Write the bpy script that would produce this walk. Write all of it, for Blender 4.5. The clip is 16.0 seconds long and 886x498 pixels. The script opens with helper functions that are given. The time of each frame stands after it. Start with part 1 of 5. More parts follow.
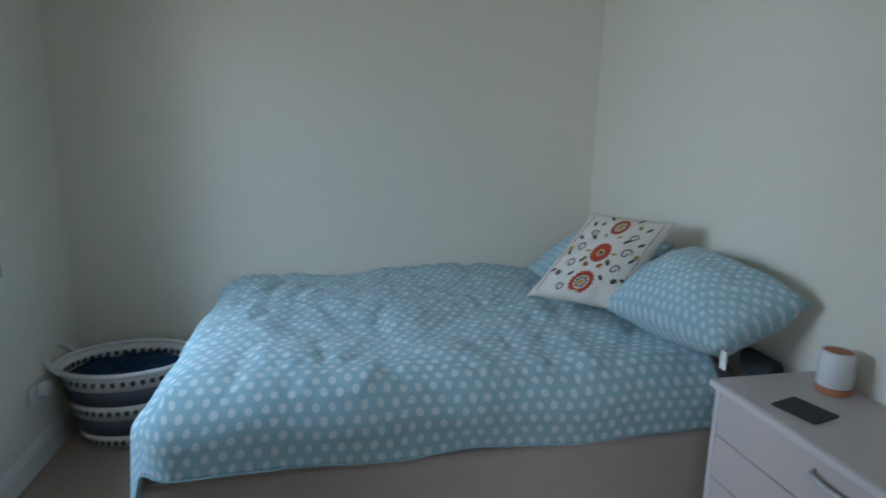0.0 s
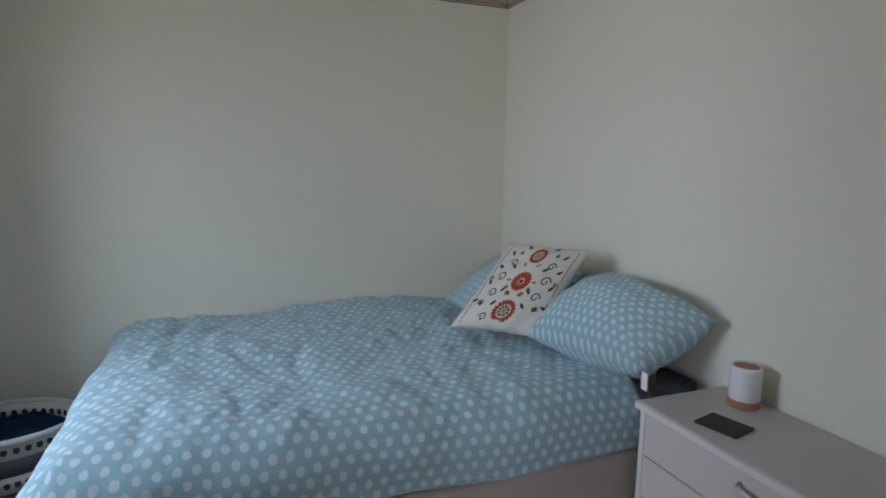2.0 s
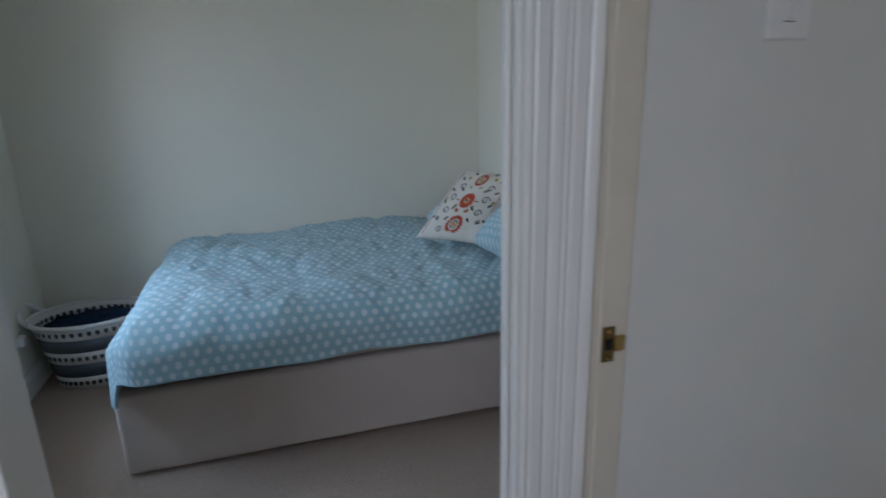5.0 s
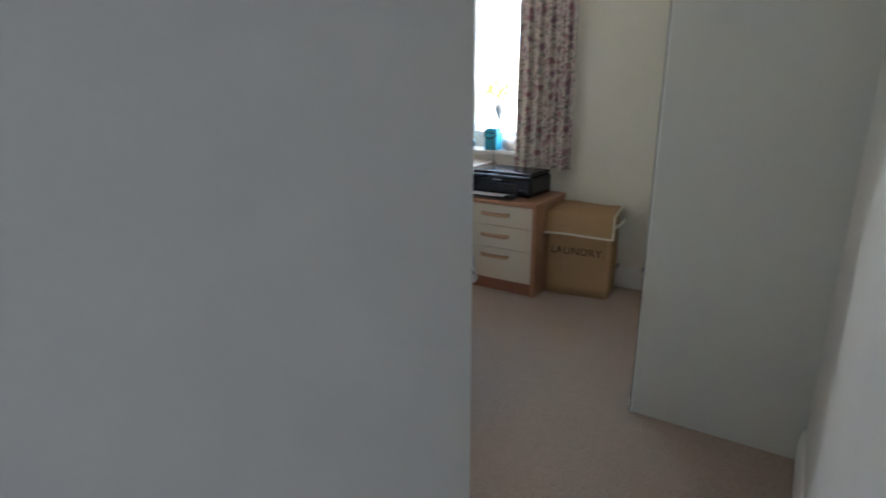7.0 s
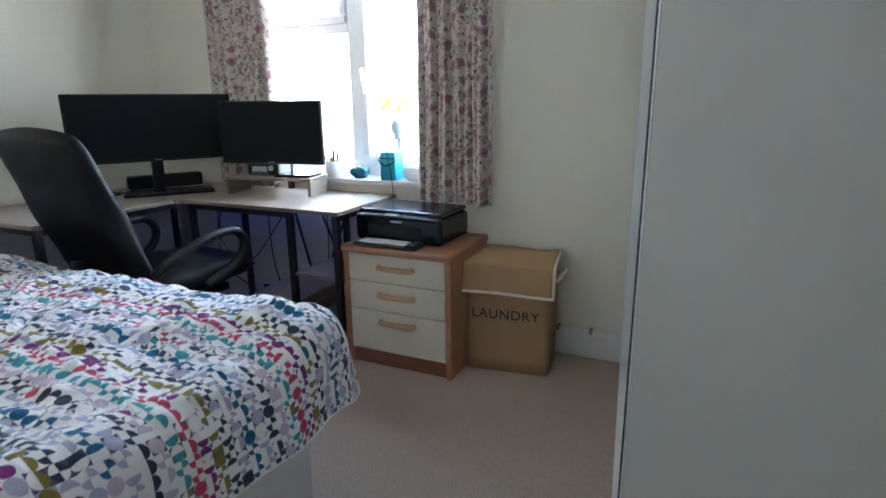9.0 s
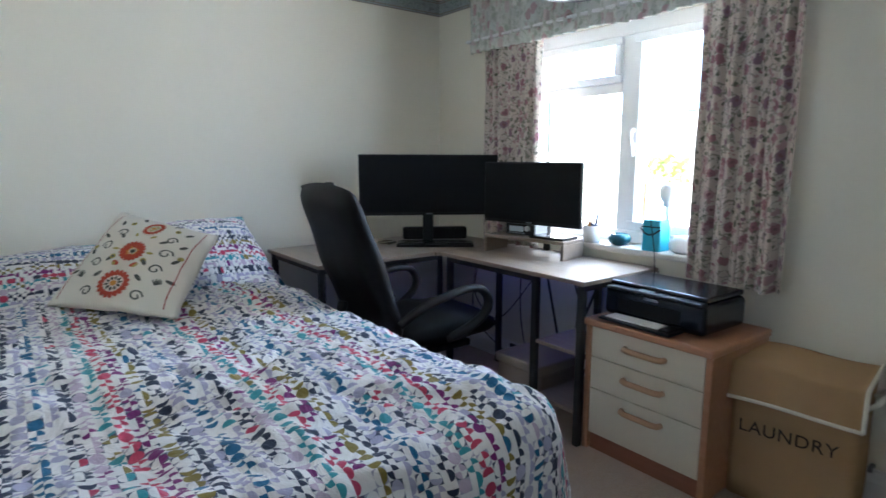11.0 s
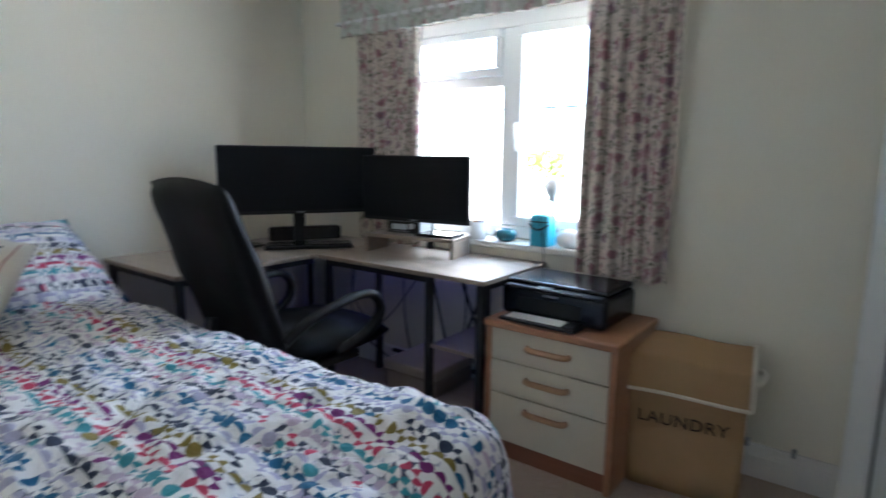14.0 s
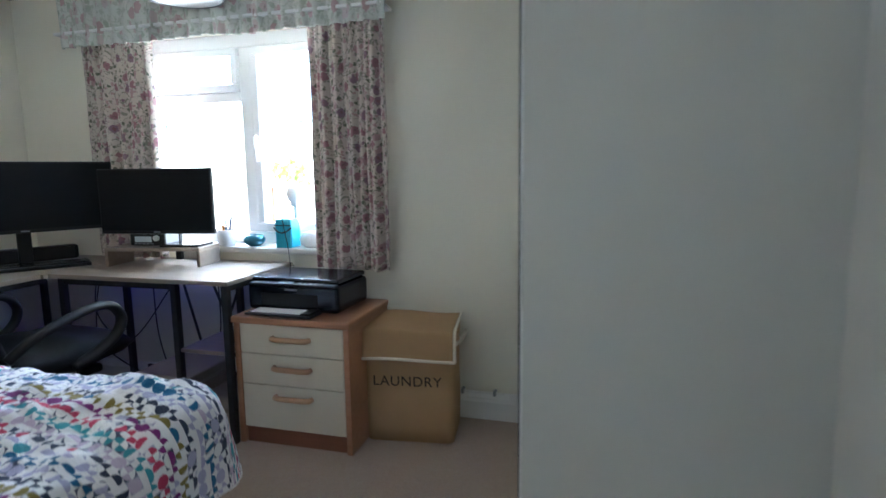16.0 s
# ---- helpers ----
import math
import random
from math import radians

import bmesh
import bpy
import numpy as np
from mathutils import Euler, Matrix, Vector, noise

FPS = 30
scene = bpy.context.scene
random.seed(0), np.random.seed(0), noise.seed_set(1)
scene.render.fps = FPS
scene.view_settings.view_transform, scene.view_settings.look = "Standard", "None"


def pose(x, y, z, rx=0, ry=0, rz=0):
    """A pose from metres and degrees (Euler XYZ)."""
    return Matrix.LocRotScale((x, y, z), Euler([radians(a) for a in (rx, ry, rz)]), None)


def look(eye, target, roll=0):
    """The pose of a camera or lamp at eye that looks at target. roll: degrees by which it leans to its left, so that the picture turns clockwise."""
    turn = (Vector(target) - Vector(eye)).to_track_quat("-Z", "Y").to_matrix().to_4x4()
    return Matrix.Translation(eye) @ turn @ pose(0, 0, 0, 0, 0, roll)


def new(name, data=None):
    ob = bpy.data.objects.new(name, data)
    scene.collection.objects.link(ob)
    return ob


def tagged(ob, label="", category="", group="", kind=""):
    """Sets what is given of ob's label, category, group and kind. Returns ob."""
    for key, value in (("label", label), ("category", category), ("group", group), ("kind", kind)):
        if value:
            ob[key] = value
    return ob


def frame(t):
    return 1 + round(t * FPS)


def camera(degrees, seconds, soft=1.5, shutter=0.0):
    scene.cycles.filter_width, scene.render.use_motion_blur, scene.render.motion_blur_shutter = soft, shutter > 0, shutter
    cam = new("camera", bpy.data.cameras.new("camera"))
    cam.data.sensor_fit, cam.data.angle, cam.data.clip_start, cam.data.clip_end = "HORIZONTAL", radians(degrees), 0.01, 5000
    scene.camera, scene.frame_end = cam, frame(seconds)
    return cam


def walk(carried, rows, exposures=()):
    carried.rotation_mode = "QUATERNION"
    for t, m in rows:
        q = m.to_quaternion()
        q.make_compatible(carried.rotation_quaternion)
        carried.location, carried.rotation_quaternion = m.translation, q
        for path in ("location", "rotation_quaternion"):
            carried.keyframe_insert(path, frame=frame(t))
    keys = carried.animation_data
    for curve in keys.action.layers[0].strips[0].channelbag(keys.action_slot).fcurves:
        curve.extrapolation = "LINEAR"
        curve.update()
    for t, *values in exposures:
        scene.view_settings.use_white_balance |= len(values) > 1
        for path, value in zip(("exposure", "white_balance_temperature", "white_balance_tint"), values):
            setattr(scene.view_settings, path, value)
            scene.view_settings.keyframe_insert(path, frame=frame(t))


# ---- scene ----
cam = camera(76.0, 16.0, shutter=0.5)
PATH = [
    (0, (-0.24, 0.272, 1.353), (-2.162, 0.648, 0.947), 0.9),
    (0.5, (-0.242, 0.234, 1.37), (-2.121, 0.844, 1.054), 1.0),
    (1, (-0.259, 0.241, 1.396), (-2.121, 0.924, 1.139), 0.6),
    (1.5, (-0.275, 0.236, 1.38), (-2.129, 0.948, 1.143), 0.6),
    (2, (-0.302, 0.213, 1.358), (-2.147, 0.926, 1.058), 0.8),
    (2.5, (-0.294, 0.184, 1.346), (-2.158, 0.815, 0.992), 1.0),
    (3, (-0.225, 0.22, 1.35), (-2.138, 0.642, 0.949), 0.8),
    (5.3, (0.394, 0.457, 1.453), (-1.414, 1.064, 0.85), -1.9),
    (5.6, (0.335, 0.554, 1.448), (-1.377, 1.384, 0.834), -1.5),
    (6, (0.238, 0.7, 1.443), (-1.298, 1.807, 0.799), -0.8),
    (6.5, (0.118, 0.897, 1.34), (-1.182, 2.29, 0.729), -1.1),
    (7, (0.021, 1.041, 1.248), (-1.019, 2.653, 0.682), -0.2),
    (7.5, (-0.052, 1.267, 1.24), (-0.886, 2.993, 0.67), -0.1),
    (8, (-0.158, 1.530, 1.244), (-0.934, 3.290, 0.673), -0.5),
    (8.5, (-0.241, 1.784, 1.215), (-1.032, 3.541, 0.679), -0.4),
    (9, (-0.322, 1.919, 1.206), (-1.132, 3.675, 0.697), -0.6),
    (9.5, (-0.348, 2.017, 1.212), (-1.308, 3.707, 0.743), -0.4),
    (10, (-0.358, 2.067, 1.218), (-1.573, 3.606, 0.824), -0.2),
    (12.5, (-0.305, 2.155, 1.251), (-2.027, 3.113, 0.907), -0.6),
    (13, (-0.426, 2.133, 1.315), (-2.119, 3.127, 0.936), -1.3),
    (13.5, (-0.566, 2.151, 1.231), (-2.081, 3.409, 0.881), 0.4),
    (14, (-0.617, 2.138, 1.209), (-1.797, 3.72, 0.886), 0.7),
    (14.5, (-0.589, 2.153, 1.203), (-1.466, 3.927, 0.909), -0.7),
    (15, (-0.549, 2.165, 1.216), (-1.215, 4.028, 0.922), -0.4),
    (15.5, (-0.439, 2.119, 1.221), (-1.013, 4.013, 0.932), -0.4),
    (16, (-0.268, 1.96, 1.182), (-0.806, 3.866, 0.906), -0.8),
]
walk(cam, [(t, look(e, p, r)) for t, e, p, r in PATH], [
    (0.0, 0.04, 5650, 12), (1.0, 0.06, 6150, 19), (3.2, 0.0, 6150, 19), (5.5, -0.12, 5600, 15), (6.5, -0.02, 5650, 14), (7.5, -0.18, 5400, 12), (9.0, 0.20, 5150, 11),
    (10.0, 0.12, 5150, 11), (12.5, -0.25, 5200, 13), (13.5, -0.25, 5300, 14), (14.5, -0.14, 5150, 10), (16.0, 0.10, 5100, 10)])

# ---- world, light, exposure ----
world = bpy.data.worlds.new("world")
scene.world = world
world.use_nodes = True
wn = world.node_tree.nodes
sky = wn.new("ShaderNodeTexSky")
sky.sky_type, sky.sun_disc = "NISHITA", False
sky.sun_elevation, sky.sun_rotation = radians(37), radians(90)
wn["Background"].inputs["Strength"].default_value = 0.15
world.node_tree.links.new(sky.outputs[0], wn["Background"].inputs["Color"])
scene.view_settings.exposure = 0.0

sun = new("sun", bpy.data.lights.new("sun", "SUN"))
sun.data.energy, sun.data.angle, sun.data.color = 3.0, radians(0.5), (1.0, 0.95, 0.87)
sun.matrix_basis = look((8.0, 0.3, 6.0), (0.0, 0.0, 0.0))


def opening_light(name, m, w, h, watts, color):
    """An area lamp for light that comes in through an opening."""
    data = bpy.data.lights.new(name, "AREA")
    data.shape, data.size, data.size_y, data.energy, data.color = "RECTANGLE", w, h, watts, color
    ob = new(name, data)
    ob.matrix_basis = m
    return ob


# blue sky from above and warm light thrown up from the sunny ground, outside each window
SKY_BLUE, GROUND_WARM = (0.60, 0.80, 1.0), (1.0, 0.91, 0.74)
opening_light("sky_light_study", look((-1.75, 5.20, 2.05), (-1.75, 2.0, 2.00)), 2.7, 1.1, 135, SKY_BLUE)
opening_light("ground_light_study", look((-1.75, 5.20, 0.94), (-1.75, 2.0, 0.99)), 2.7, 1.1, 185, GROUND_WARM)
opening_light("sky_light_bedroom", look((-1.40, -1.55, 1.98), (-1.55, 1.0, 1.90)), 1.9, 1.1, 110, SKY_BLUE)
opening_light("ground_light_bedroom", look((-1.40, -1.55, 0.87), (-1.55, 1.0, 0.95)), 1.9, 1.1, 30, GROUND_WARM)
# fill lamp added to brighten the hall walls; no source is known there
opening_light("hall_fill_light", look((1.33, -0.75, 1.45), (-0.4, 1.0, 1.2)), 0.9, 1.0, 11.5, (0.92, 0.96, 1.0))

# ---- materials ----


class Nodes:
    """Short hand for building a node tree."""

    def __init__(self, name):
        self.mat = bpy.data.materials.new(name)
        self.mat.use_nodes = True
        self.tree = self.mat.node_tree
        self.bsdf = self.tree.nodes["Principled BSDF"]

    def add(self, kind, **props):
        n = self.tree.nodes.new(kind)
        for k, v in props.items():
            setattr(n, k, v)
        return n

    def put(self, sock, v):
        if isinstance(v, bpy.types.NodeSocket):
            self.tree.links.new(v, sock)
        else:
            sock.default_value = v

    def m(self, op, a, b=0.0, c=0.0):
        n = self.add("ShaderNodeMath", operation=op)
        for s, v in zip(n.inputs, (a, b, c)):
            self.put(s, v)
        return n.outputs[0]

    def mix(self, f, a, b, blend="MIX"):
        n = self.add("ShaderNodeMix", data_type="RGBA", blend_type=blend)
        self.put(n.inputs["Factor"], f)
        for s, v in ((n.inputs[6], a), (n.inputs[7], b)):
            self.put(s, v if isinstance(v, bpy.types.NodeSocket) else (*v, 1.0))
        return n.outputs[2]

    def coords(self, which="Object", scale=(1, 1, 1)):
        tc = self.add("ShaderNodeTexCoord")
        mp = self.add("ShaderNodeMapping")
        self.put(mp.inputs["Vector"], tc.outputs[which])
        mp.inputs["Scale"].default_value = scale
        return mp.outputs[0]

    def noise(self, vec, scale, detail=3.0, rough=0.55, dist=0.0):
        n = self.add("ShaderNodeTexNoise")
        self.put(n.inputs["Vector"], vec)
        for k, v in (("Scale", scale), ("Detail", detail), ("Roughness", rough), ("Distortion", dist)):
            n.inputs[k].default_value = v
        return n.outputs[0]

    def voronoi(self, vec, scale, rnd=1.0, feature="F1"):
        n = self.add("ShaderNodeTexVoronoi", feature=feature)
        self.put(n.inputs["Vector"], vec)
        n.inputs["Scale"].default_value = scale
        n.inputs["Randomness"].default_value = rnd
        return n

    def ramp(self, f, stops, interp="LINEAR"):
        n = self.add("ShaderNodeValToRGB")
        n.color_ramp.interpolation = interp
        els = n.color_ramp.elements
        while len(els) < len(stops):
            els.new(0.5)
        for e, (p, c) in zip(els, stops):
            e.position, e.color = p, (*c, 1.0)
        self.put(n.inputs[0], f)
        return n.outputs[0]

    def bump(self, h, strength, dist):
        n = self.add("ShaderNodeBump")
        n.inputs["Strength"].default_value = strength
        n.inputs["Distance"].default_value = dist
        self.put(n.inputs["Height"], h)
        self.put(self.bsdf.inputs["Normal"], n.outputs[0])

    def done(self, color=None, rough=0.5, metal=0.0, spec=0.5, sheen=0.0):
        if color is not None:
            self.put(self.bsdf.inputs["Base Color"], color if isinstance(color, bpy.types.NodeSocket) else (*color, 1.0))
        self.put(self.bsdf.inputs["Roughness"], rough)
        self.bsdf.inputs["Metallic"].default_value = metal
        self.bsdf.inputs["Specular IOR Level"].default_value = spec
        self.bsdf.inputs["Sheen Weight"].default_value = sheen
        return self.mat


def plain(name, color, rough=0.5, metal=0.0, vary=0.08, scale=9.0, bump=0.0, bscale=200.0, spec=0.5, sheen=0.0):
    """A painted, plastic or metal surface with slight unevenness in tone, gloss and relief."""
    n = Nodes(name)
    v = n.coords()
    big, fine = n.noise(v, scale, 4), n.noise(v, bscale, 2)
    dark = tuple(c * (1 - vary) for c in color)
    lite = tuple(min(1, c * (1 + vary)) for c in color)
    col = n.mix(big, dark, lite)
    if bump:
        n.bump(fine, bump, 0.002)
    return n.done(col, n.m("ADD", n.m("MULTIPLY", big, 0.16), rough - 0.08), metal, spec, sheen)


def wood(name, a, b, axis=0, rough=0.45, scale=1.0, bump=0.1):
    n = Nodes(name)
    s = [26.0 * scale] * 3
    s[axis] = 1.6 * scale
    v = n.coords("Object", s)
    g = n.noise(v, 1.6, 6, 0.6, 0.6)
    fine = n.noise(v, 9.0, 3)
    col = n.mix(n.m("MULTIPLY_ADD", g, 1.6, -0.3), a, b)
    col = n.mix(n.m("MULTIPLY", fine, 0.25), col, tuple(c * 0.6 for c in a))
    n.bump(g, bump, 0.002)
    return n.done(col, rough)


def wall_paint(name, color, cloud=0.12, size=14.0):
    n = Nodes(name)
    v = n.coords()
    big = n.noise(v, 1.3, 3)
    mid = n.noise(v, size, 3)
    fine = n.noise(v, 130.0, 3)
    col = n.mix(big, tuple(c * 0.955 for c in color), tuple(c * 1.03 for c in color))
    col = n.mix(n.m("MULTIPLY", mid, cloud), col, tuple(c * 0.88 for c in color))
    n.bump(n.m("ADD", n.m("MULTIPLY", mid, 0.6), fine), 0.14, 0.003)
    return n.done(col, 0.78, spec=0.25)


WALL = wall_paint("cream_green_wall_paint", (0.81, 0.77, 0.655))
HALLWALL = wall_paint("off_white_wall_paint", (0.72, 0.70, 0.65), 0.8, 5.0)
CEIL = plain("ceiling_white", (0.78, 0.77, 0.75), 0.85, bump=0.3, bscale=60)
GLOSS = plain("white_gloss_woodwork", (0.78, 0.76, 0.72), 0.32, vary=0.04, bump=0.06, bscale=40)


def carpet():
    n = Nodes("beige_carpet")
    v = n.coords()
    big, tuft, fine = n.noise(v, 2.2, 4), n.voronoi(v, 190.0), n.noise(v, 420.0, 3)
    col = n.mix(big, (0.43, 0.305, 0.215), (0.53, 0.395, 0.29))
    col = n.mix(n.m("MULTIPLY", tuft.outputs["Distance"], 0.75), col, (0.20, 0.15, 0.115))
    col = n.mix(n.m("MULTIPLY", fine, 0.3), col, (0.54, 0.43, 0.34))
    n.bump(n.m("ADD", tuft.outputs["Distance"], fine), 0.7, 0.006)
    return n.done(col, 0.95, spec=0.1, sheen=0.3)


CARPET = carpet()


def dotted():
    """Duck-egg cotton with white brushed dots, laid out in cloth metres."""
    n = Nodes("duck_egg_cotton_with_white_dots")
    uv = n.coords("UV")
    warp = n.add("ShaderNodeTexNoise")
    n.put(warp.inputs["Vector"], uv)
    warp.inputs["Scale"].default_value = 30.0
    ma = n.add("ShaderNodeVectorMath", operation="MULTIPLY_ADD")
    n.put(ma.inputs[0], warp.outputs["Color"])
    ma.inputs[1].default_value = (0.012,) * 3
    n.put(ma.inputs[2], uv)
    sep = n.add("ShaderNodeSeparateXYZ")
    n.put(sep.inputs[0], ma.outputs[0])
    p = 0.044
    v = n.m("DIVIDE", sep.outputs[1], p * 0.80)
    row = n.m("FLOOR", v)
    u = n.m("ADD", n.m("DIVIDE", sep.outputs[0], p), n.m("MULTIPLY", n.m("MODULO", row, 2.0), 0.5))
    fu, fv = n.m("SUBTRACT", n.m("FRACT", u), 0.5), n.m("SUBTRACT", n.m("FRACT", v), 0.5)
    d = n.m("SQRT", n.m("ADD", n.m("POWER", n.m("MULTIPLY", fu, 1.18), 2.0), n.m("POWER", n.m("MULTIPLY", fv, 0.86), 2.0)))
    dot = n.m("SMOOTH_MIN", n.m("MULTIPLY", n.m("MAXIMUM", n.m("SUBTRACT", 0.325, d), 0.0), 14.0), 1.0, 0.2)
    weave, big = n.noise(uv, 900.0, 2), n.noise(uv, 5.0, 3)
    base = n.mix(big, (0.30, 0.465, 0.52), (0.35, 0.52, 0.565))
    col = n.mix(n.m("MULTIPLY", dot, 0.66), base, (0.74, 0.77, 0.74))
    crease = n.noise(uv, 11.0, 5, 0.6, 1.2)
    n.bump(n.m("ADD", n.m("MULTIPLY", weave, 0.1), crease), 0.35, 0.02)
    return n.done(col, 0.88, spec=0.15, sheen=0.2)


DOTS = dotted()


def shapes_print():
    """White cotton printed with rows of whole, halved and quartered discs; each row keeps mostly to one colour."""
    n = Nodes("white_cotton_with_geometric_print")
    uv = n.coords("UV")
    sep = n.add("ShaderNodeSeparateXYZ")
    n.put(sep.inputs[0], uv)
    p = 0.030
    u, v = n.m("DIVIDE", sep.outputs[0], p), n.m("DIVIDE", sep.outputs[1], p)

    def white(a, b):
        c = n.add("ShaderNodeCombineXYZ")
        n.put(c.inputs[0], a), n.put(c.inputs[1], b)
        w = n.add("ShaderNodeTexWhiteNoise", noise_dimensions="2D")
        n.put(w.inputs["Vector"], c.outputs[0])
        q = n.add("ShaderNodeSeparateColor")
        n.put(q.inputs[0], w.outputs["Color"])
        return q.outputs

    iu, iv = n.m("FLOOR", u), n.m("FLOOR", v)
    fu, fv = n.m("SUBTRACT", n.m("FRACT", u), 0.5), n.m("SUBTRACT", n.m("FRACT", v), 0.5)
    ca, cb, cc = white(iu, iv)
    da, db, dc = white(n.m("ADD", iu, 71.3), iv)
    # the row's own colour, now and then that of a neighbour
    row = n.m("ADD", iv, n.m("MULTIPLY", n.m("GREATER_THAN", dc, 0.93), 3.0))
    k = n.m("DIVIDE", n.m("ADD", n.m("FLOORED_MODULO", row, 10.0), 0.5), 10.0)
    NAVY_P, BLUE_P, LILAC_P, TEAL_P = (0.035, 0.045, 0.085), (0.025, 0.13, 0.27), (0.42, 0.40, 0.55), (0.07, 0.30, 0.37)
    RED_P, PURPLE_P, OLIVE_P, ROSE_P = (0.50, 0.055, 0.12), (0.19, 0.025, 0.17), (0.24, 0.19, 0.045), (0.54, 0.44, 0.55)
    col = n.ramp(k, [(0.0, BLUE_P), (0.1, LILAC_P), (0.2, NAVY_P), (0.3, ROSE_P), (0.4, TEAL_P), (0.5, RED_P), (0.6, PURPLE_P),
                     (0.7, OLIVE_P), (0.8, NAVY_P), (0.9, LILAC_P)], "CONSTANT")
    d = n.m("SQRT", n.m("ADD", n.m("POWER", fu, 2.0), n.m("POWER", fv, 2.0)))
    inside = n.m("LESS_THAN", d, 0.495)
    # whole discs, discs halved across or along, and quartered ones
    half_u, half_v = n.m("GREATER_THAN", fu, 0.0), n.m("GREATER_THAN", fv, 0.0)
    quarter = n.m("ABSOLUTE", n.m("SUBTRACT", half_u, half_v))
    part_on = n.m("GREATER_THAN", n.m("MULTIPLY", fu, n.m("SUBTRACT", n.m("MULTIPLY", n.m("GREATER_THAN", cb, 0.5), 2.0), 1.0)), 0.0)
    pick_v, pick_q, pick_full = n.m("GREATER_THAN", ca, 0.22), n.m("GREATER_THAN", ca, 0.48), n.m("GREATER_THAN", ca, 0.82)

    def choose(f, a, b):
        return n.m("ADD", n.m("MULTIPLY", a, n.m("SUBTRACT", 1.0, f)), n.m("MULTIPLY", b, f))

    on = choose(pick_full, choose(pick_q, choose(pick_v, part_on, half_v), quarter), n.m("GREATER_THAN", cb, 0.2))
    cloth = (0.80, 0.78, 0.77)
    disc_col = n.mix(on, cloth, col)
    gap = n.ramp(da, [(0.0, cloth), (0.72, (0.42, 0.41, 0.50)), (0.79, (0.09, 0.10, 0.16))], "CONSTANT")
    full = n.mix(inside, gap, disc_col)
    crease = n.noise(uv, 9.0, 5, 0.6, 1.4)
    n.bump(crease, 0.5, 0.03)
    return n.done(full, 0.85, spec=0.15, sheen=0.15)


PRINT = shapes_print()


def floral(name, ground, scale, reds, greens):
    """Printed cotton with leaves and flowers, laid out in cloth metres."""
    n = Nodes(name)
    uv = n.coords("UV")
    w = n.add("ShaderNodeTexNoise")
    n.put(w.inputs["Vector"], uv)
    w.inputs["Scale"].default_value = 45.0
    ma = n.add("ShaderNodeVectorMath", operation="MULTIPLY_ADD")
    n.put(ma.inputs[0], w.outputs["Color"])
    ma.inputs[1].default_value = (0.03,) * 3
    n.put(ma.inputs[2], uv)
    v1, v2 = n.voronoi(ma.outputs[0], scale), n.voronoi(ma.outputs[0], scale * 2.1)
    s1, s2 = n.add("ShaderNodeSeparateColor"), n.add("ShaderNodeSeparateColor")
    n.put(s1.inputs[0], v1.outputs["Color"]), n.put(s2.inputs[0], v2.outputs["Color"])
    flower = n.m("MULTIPLY", n.m("LESS_THAN", v1.outputs["Distance"], 0.42), n.m("GREATER_THAN", s1.outputs[0], 0.42))
    leaf = n.m("MULTIPLY", n.m("LESS_THAN", v2.outputs["Distance"], 0.40), n.m("GREATER_THAN", s2.outputs[0], 0.30))
    stem = n.m("LESS_THAN", n.m("ABSOLUTE", n.m("SUBTRACT", n.noise(uv, scale * 0.7, 2, 0.5, 1.5), 0.5)), 0.018)
    col = n.mix(n.m("MULTIPLY", stem, 0.7), ground, greens[0])
    col = n.mix(leaf, col, n.ramp(s2.outputs[1], [(0.0, greens[0]), (0.4, greens[1]), (0.75, reds[1])], "CONSTANT"))
    fc = n.ramp(s1.outputs[1], [(0.0, reds[0]), (0.35, reds[1]), (0.7, reds[2])], "CONSTANT")
    fc = n.mix(n.m("LESS_THAN", v1.outputs["Distance"], 0.16), fc, tuple(c * 0.7 for c in reds[0]))
    col = n.mix(flower, col, fc)
    n.bump(n.noise(uv, 700.0, 2), 0.1, 0.001)
    return n.done(col, 0.9, spec=0.1, sheen=0.2)


CURTAIN = floral("floral_curtain_cotton", (0.62, 0.54, 0.47), 20.0, ((0.34, 0.18, 0.20), (0.44, 0.29, 0.29), (0.28, 0.18, 0.22)), ((0.17, 0.17, 0.13), (0.29, 0.27, 0.22)))
VALANCE = floral("pale_floral_valance_cotton", (0.62, 0.63, 0.58), 13.0, ((0.50, 0.36, 0.36), (0.54, 0.46, 0.44), (0.58, 0.50, 0.50)), ((0.42, 0.46, 0.38), (0.48, 0.50, 0.44)))
BORDER = floral("wallpaper_border_print", (0.52, 0.43, 0.38), 40.0, ((0.30, 0.14, 0.12), (0.42, 0.28, 0.24), (0.46, 0.34, 0.30)), ((0.28, 0.24, 0.20), (0.36, 0.30, 0.26)))

DESKTOP = wood("greyed_oak_desk_board", (0.25, 0.195, 0.15), (0.36, 0.295, 0.235), 0, 0.42)
BEECH = wood("beech_veneer", (0.33, 0.15, 0.075), (0.43, 0.22, 0.12), 0, 0.42)
HANDLEWOOD = wood("pale_beech_handle", (0.44, 0.25, 0.13), (0.52, 0.32, 0.18), 0, 0.4)
CREAM = plain("cream_drawer_front", (0.58, 0.52, 0.40), 0.45, vary=0.03)
PINKCREAM = plain("pale_pink_white_laminate", (0.62, 0.54, 0.50), 0.42, vary=0.03)
WHITEEDGE = plain("white_laminate", (0.70, 0.66, 0.63), 0.4, vary=0.03)
BLACKMETAL = plain("black_powder_coated_steel", (0.012, 0.012, 0.013), 0.5, vary=0.2, bump=0.1)
BLACKPLASTIC = plain("black_plastic", (0.009, 0.009, 0.010), 0.45, vary=0.15, spec=0.3)
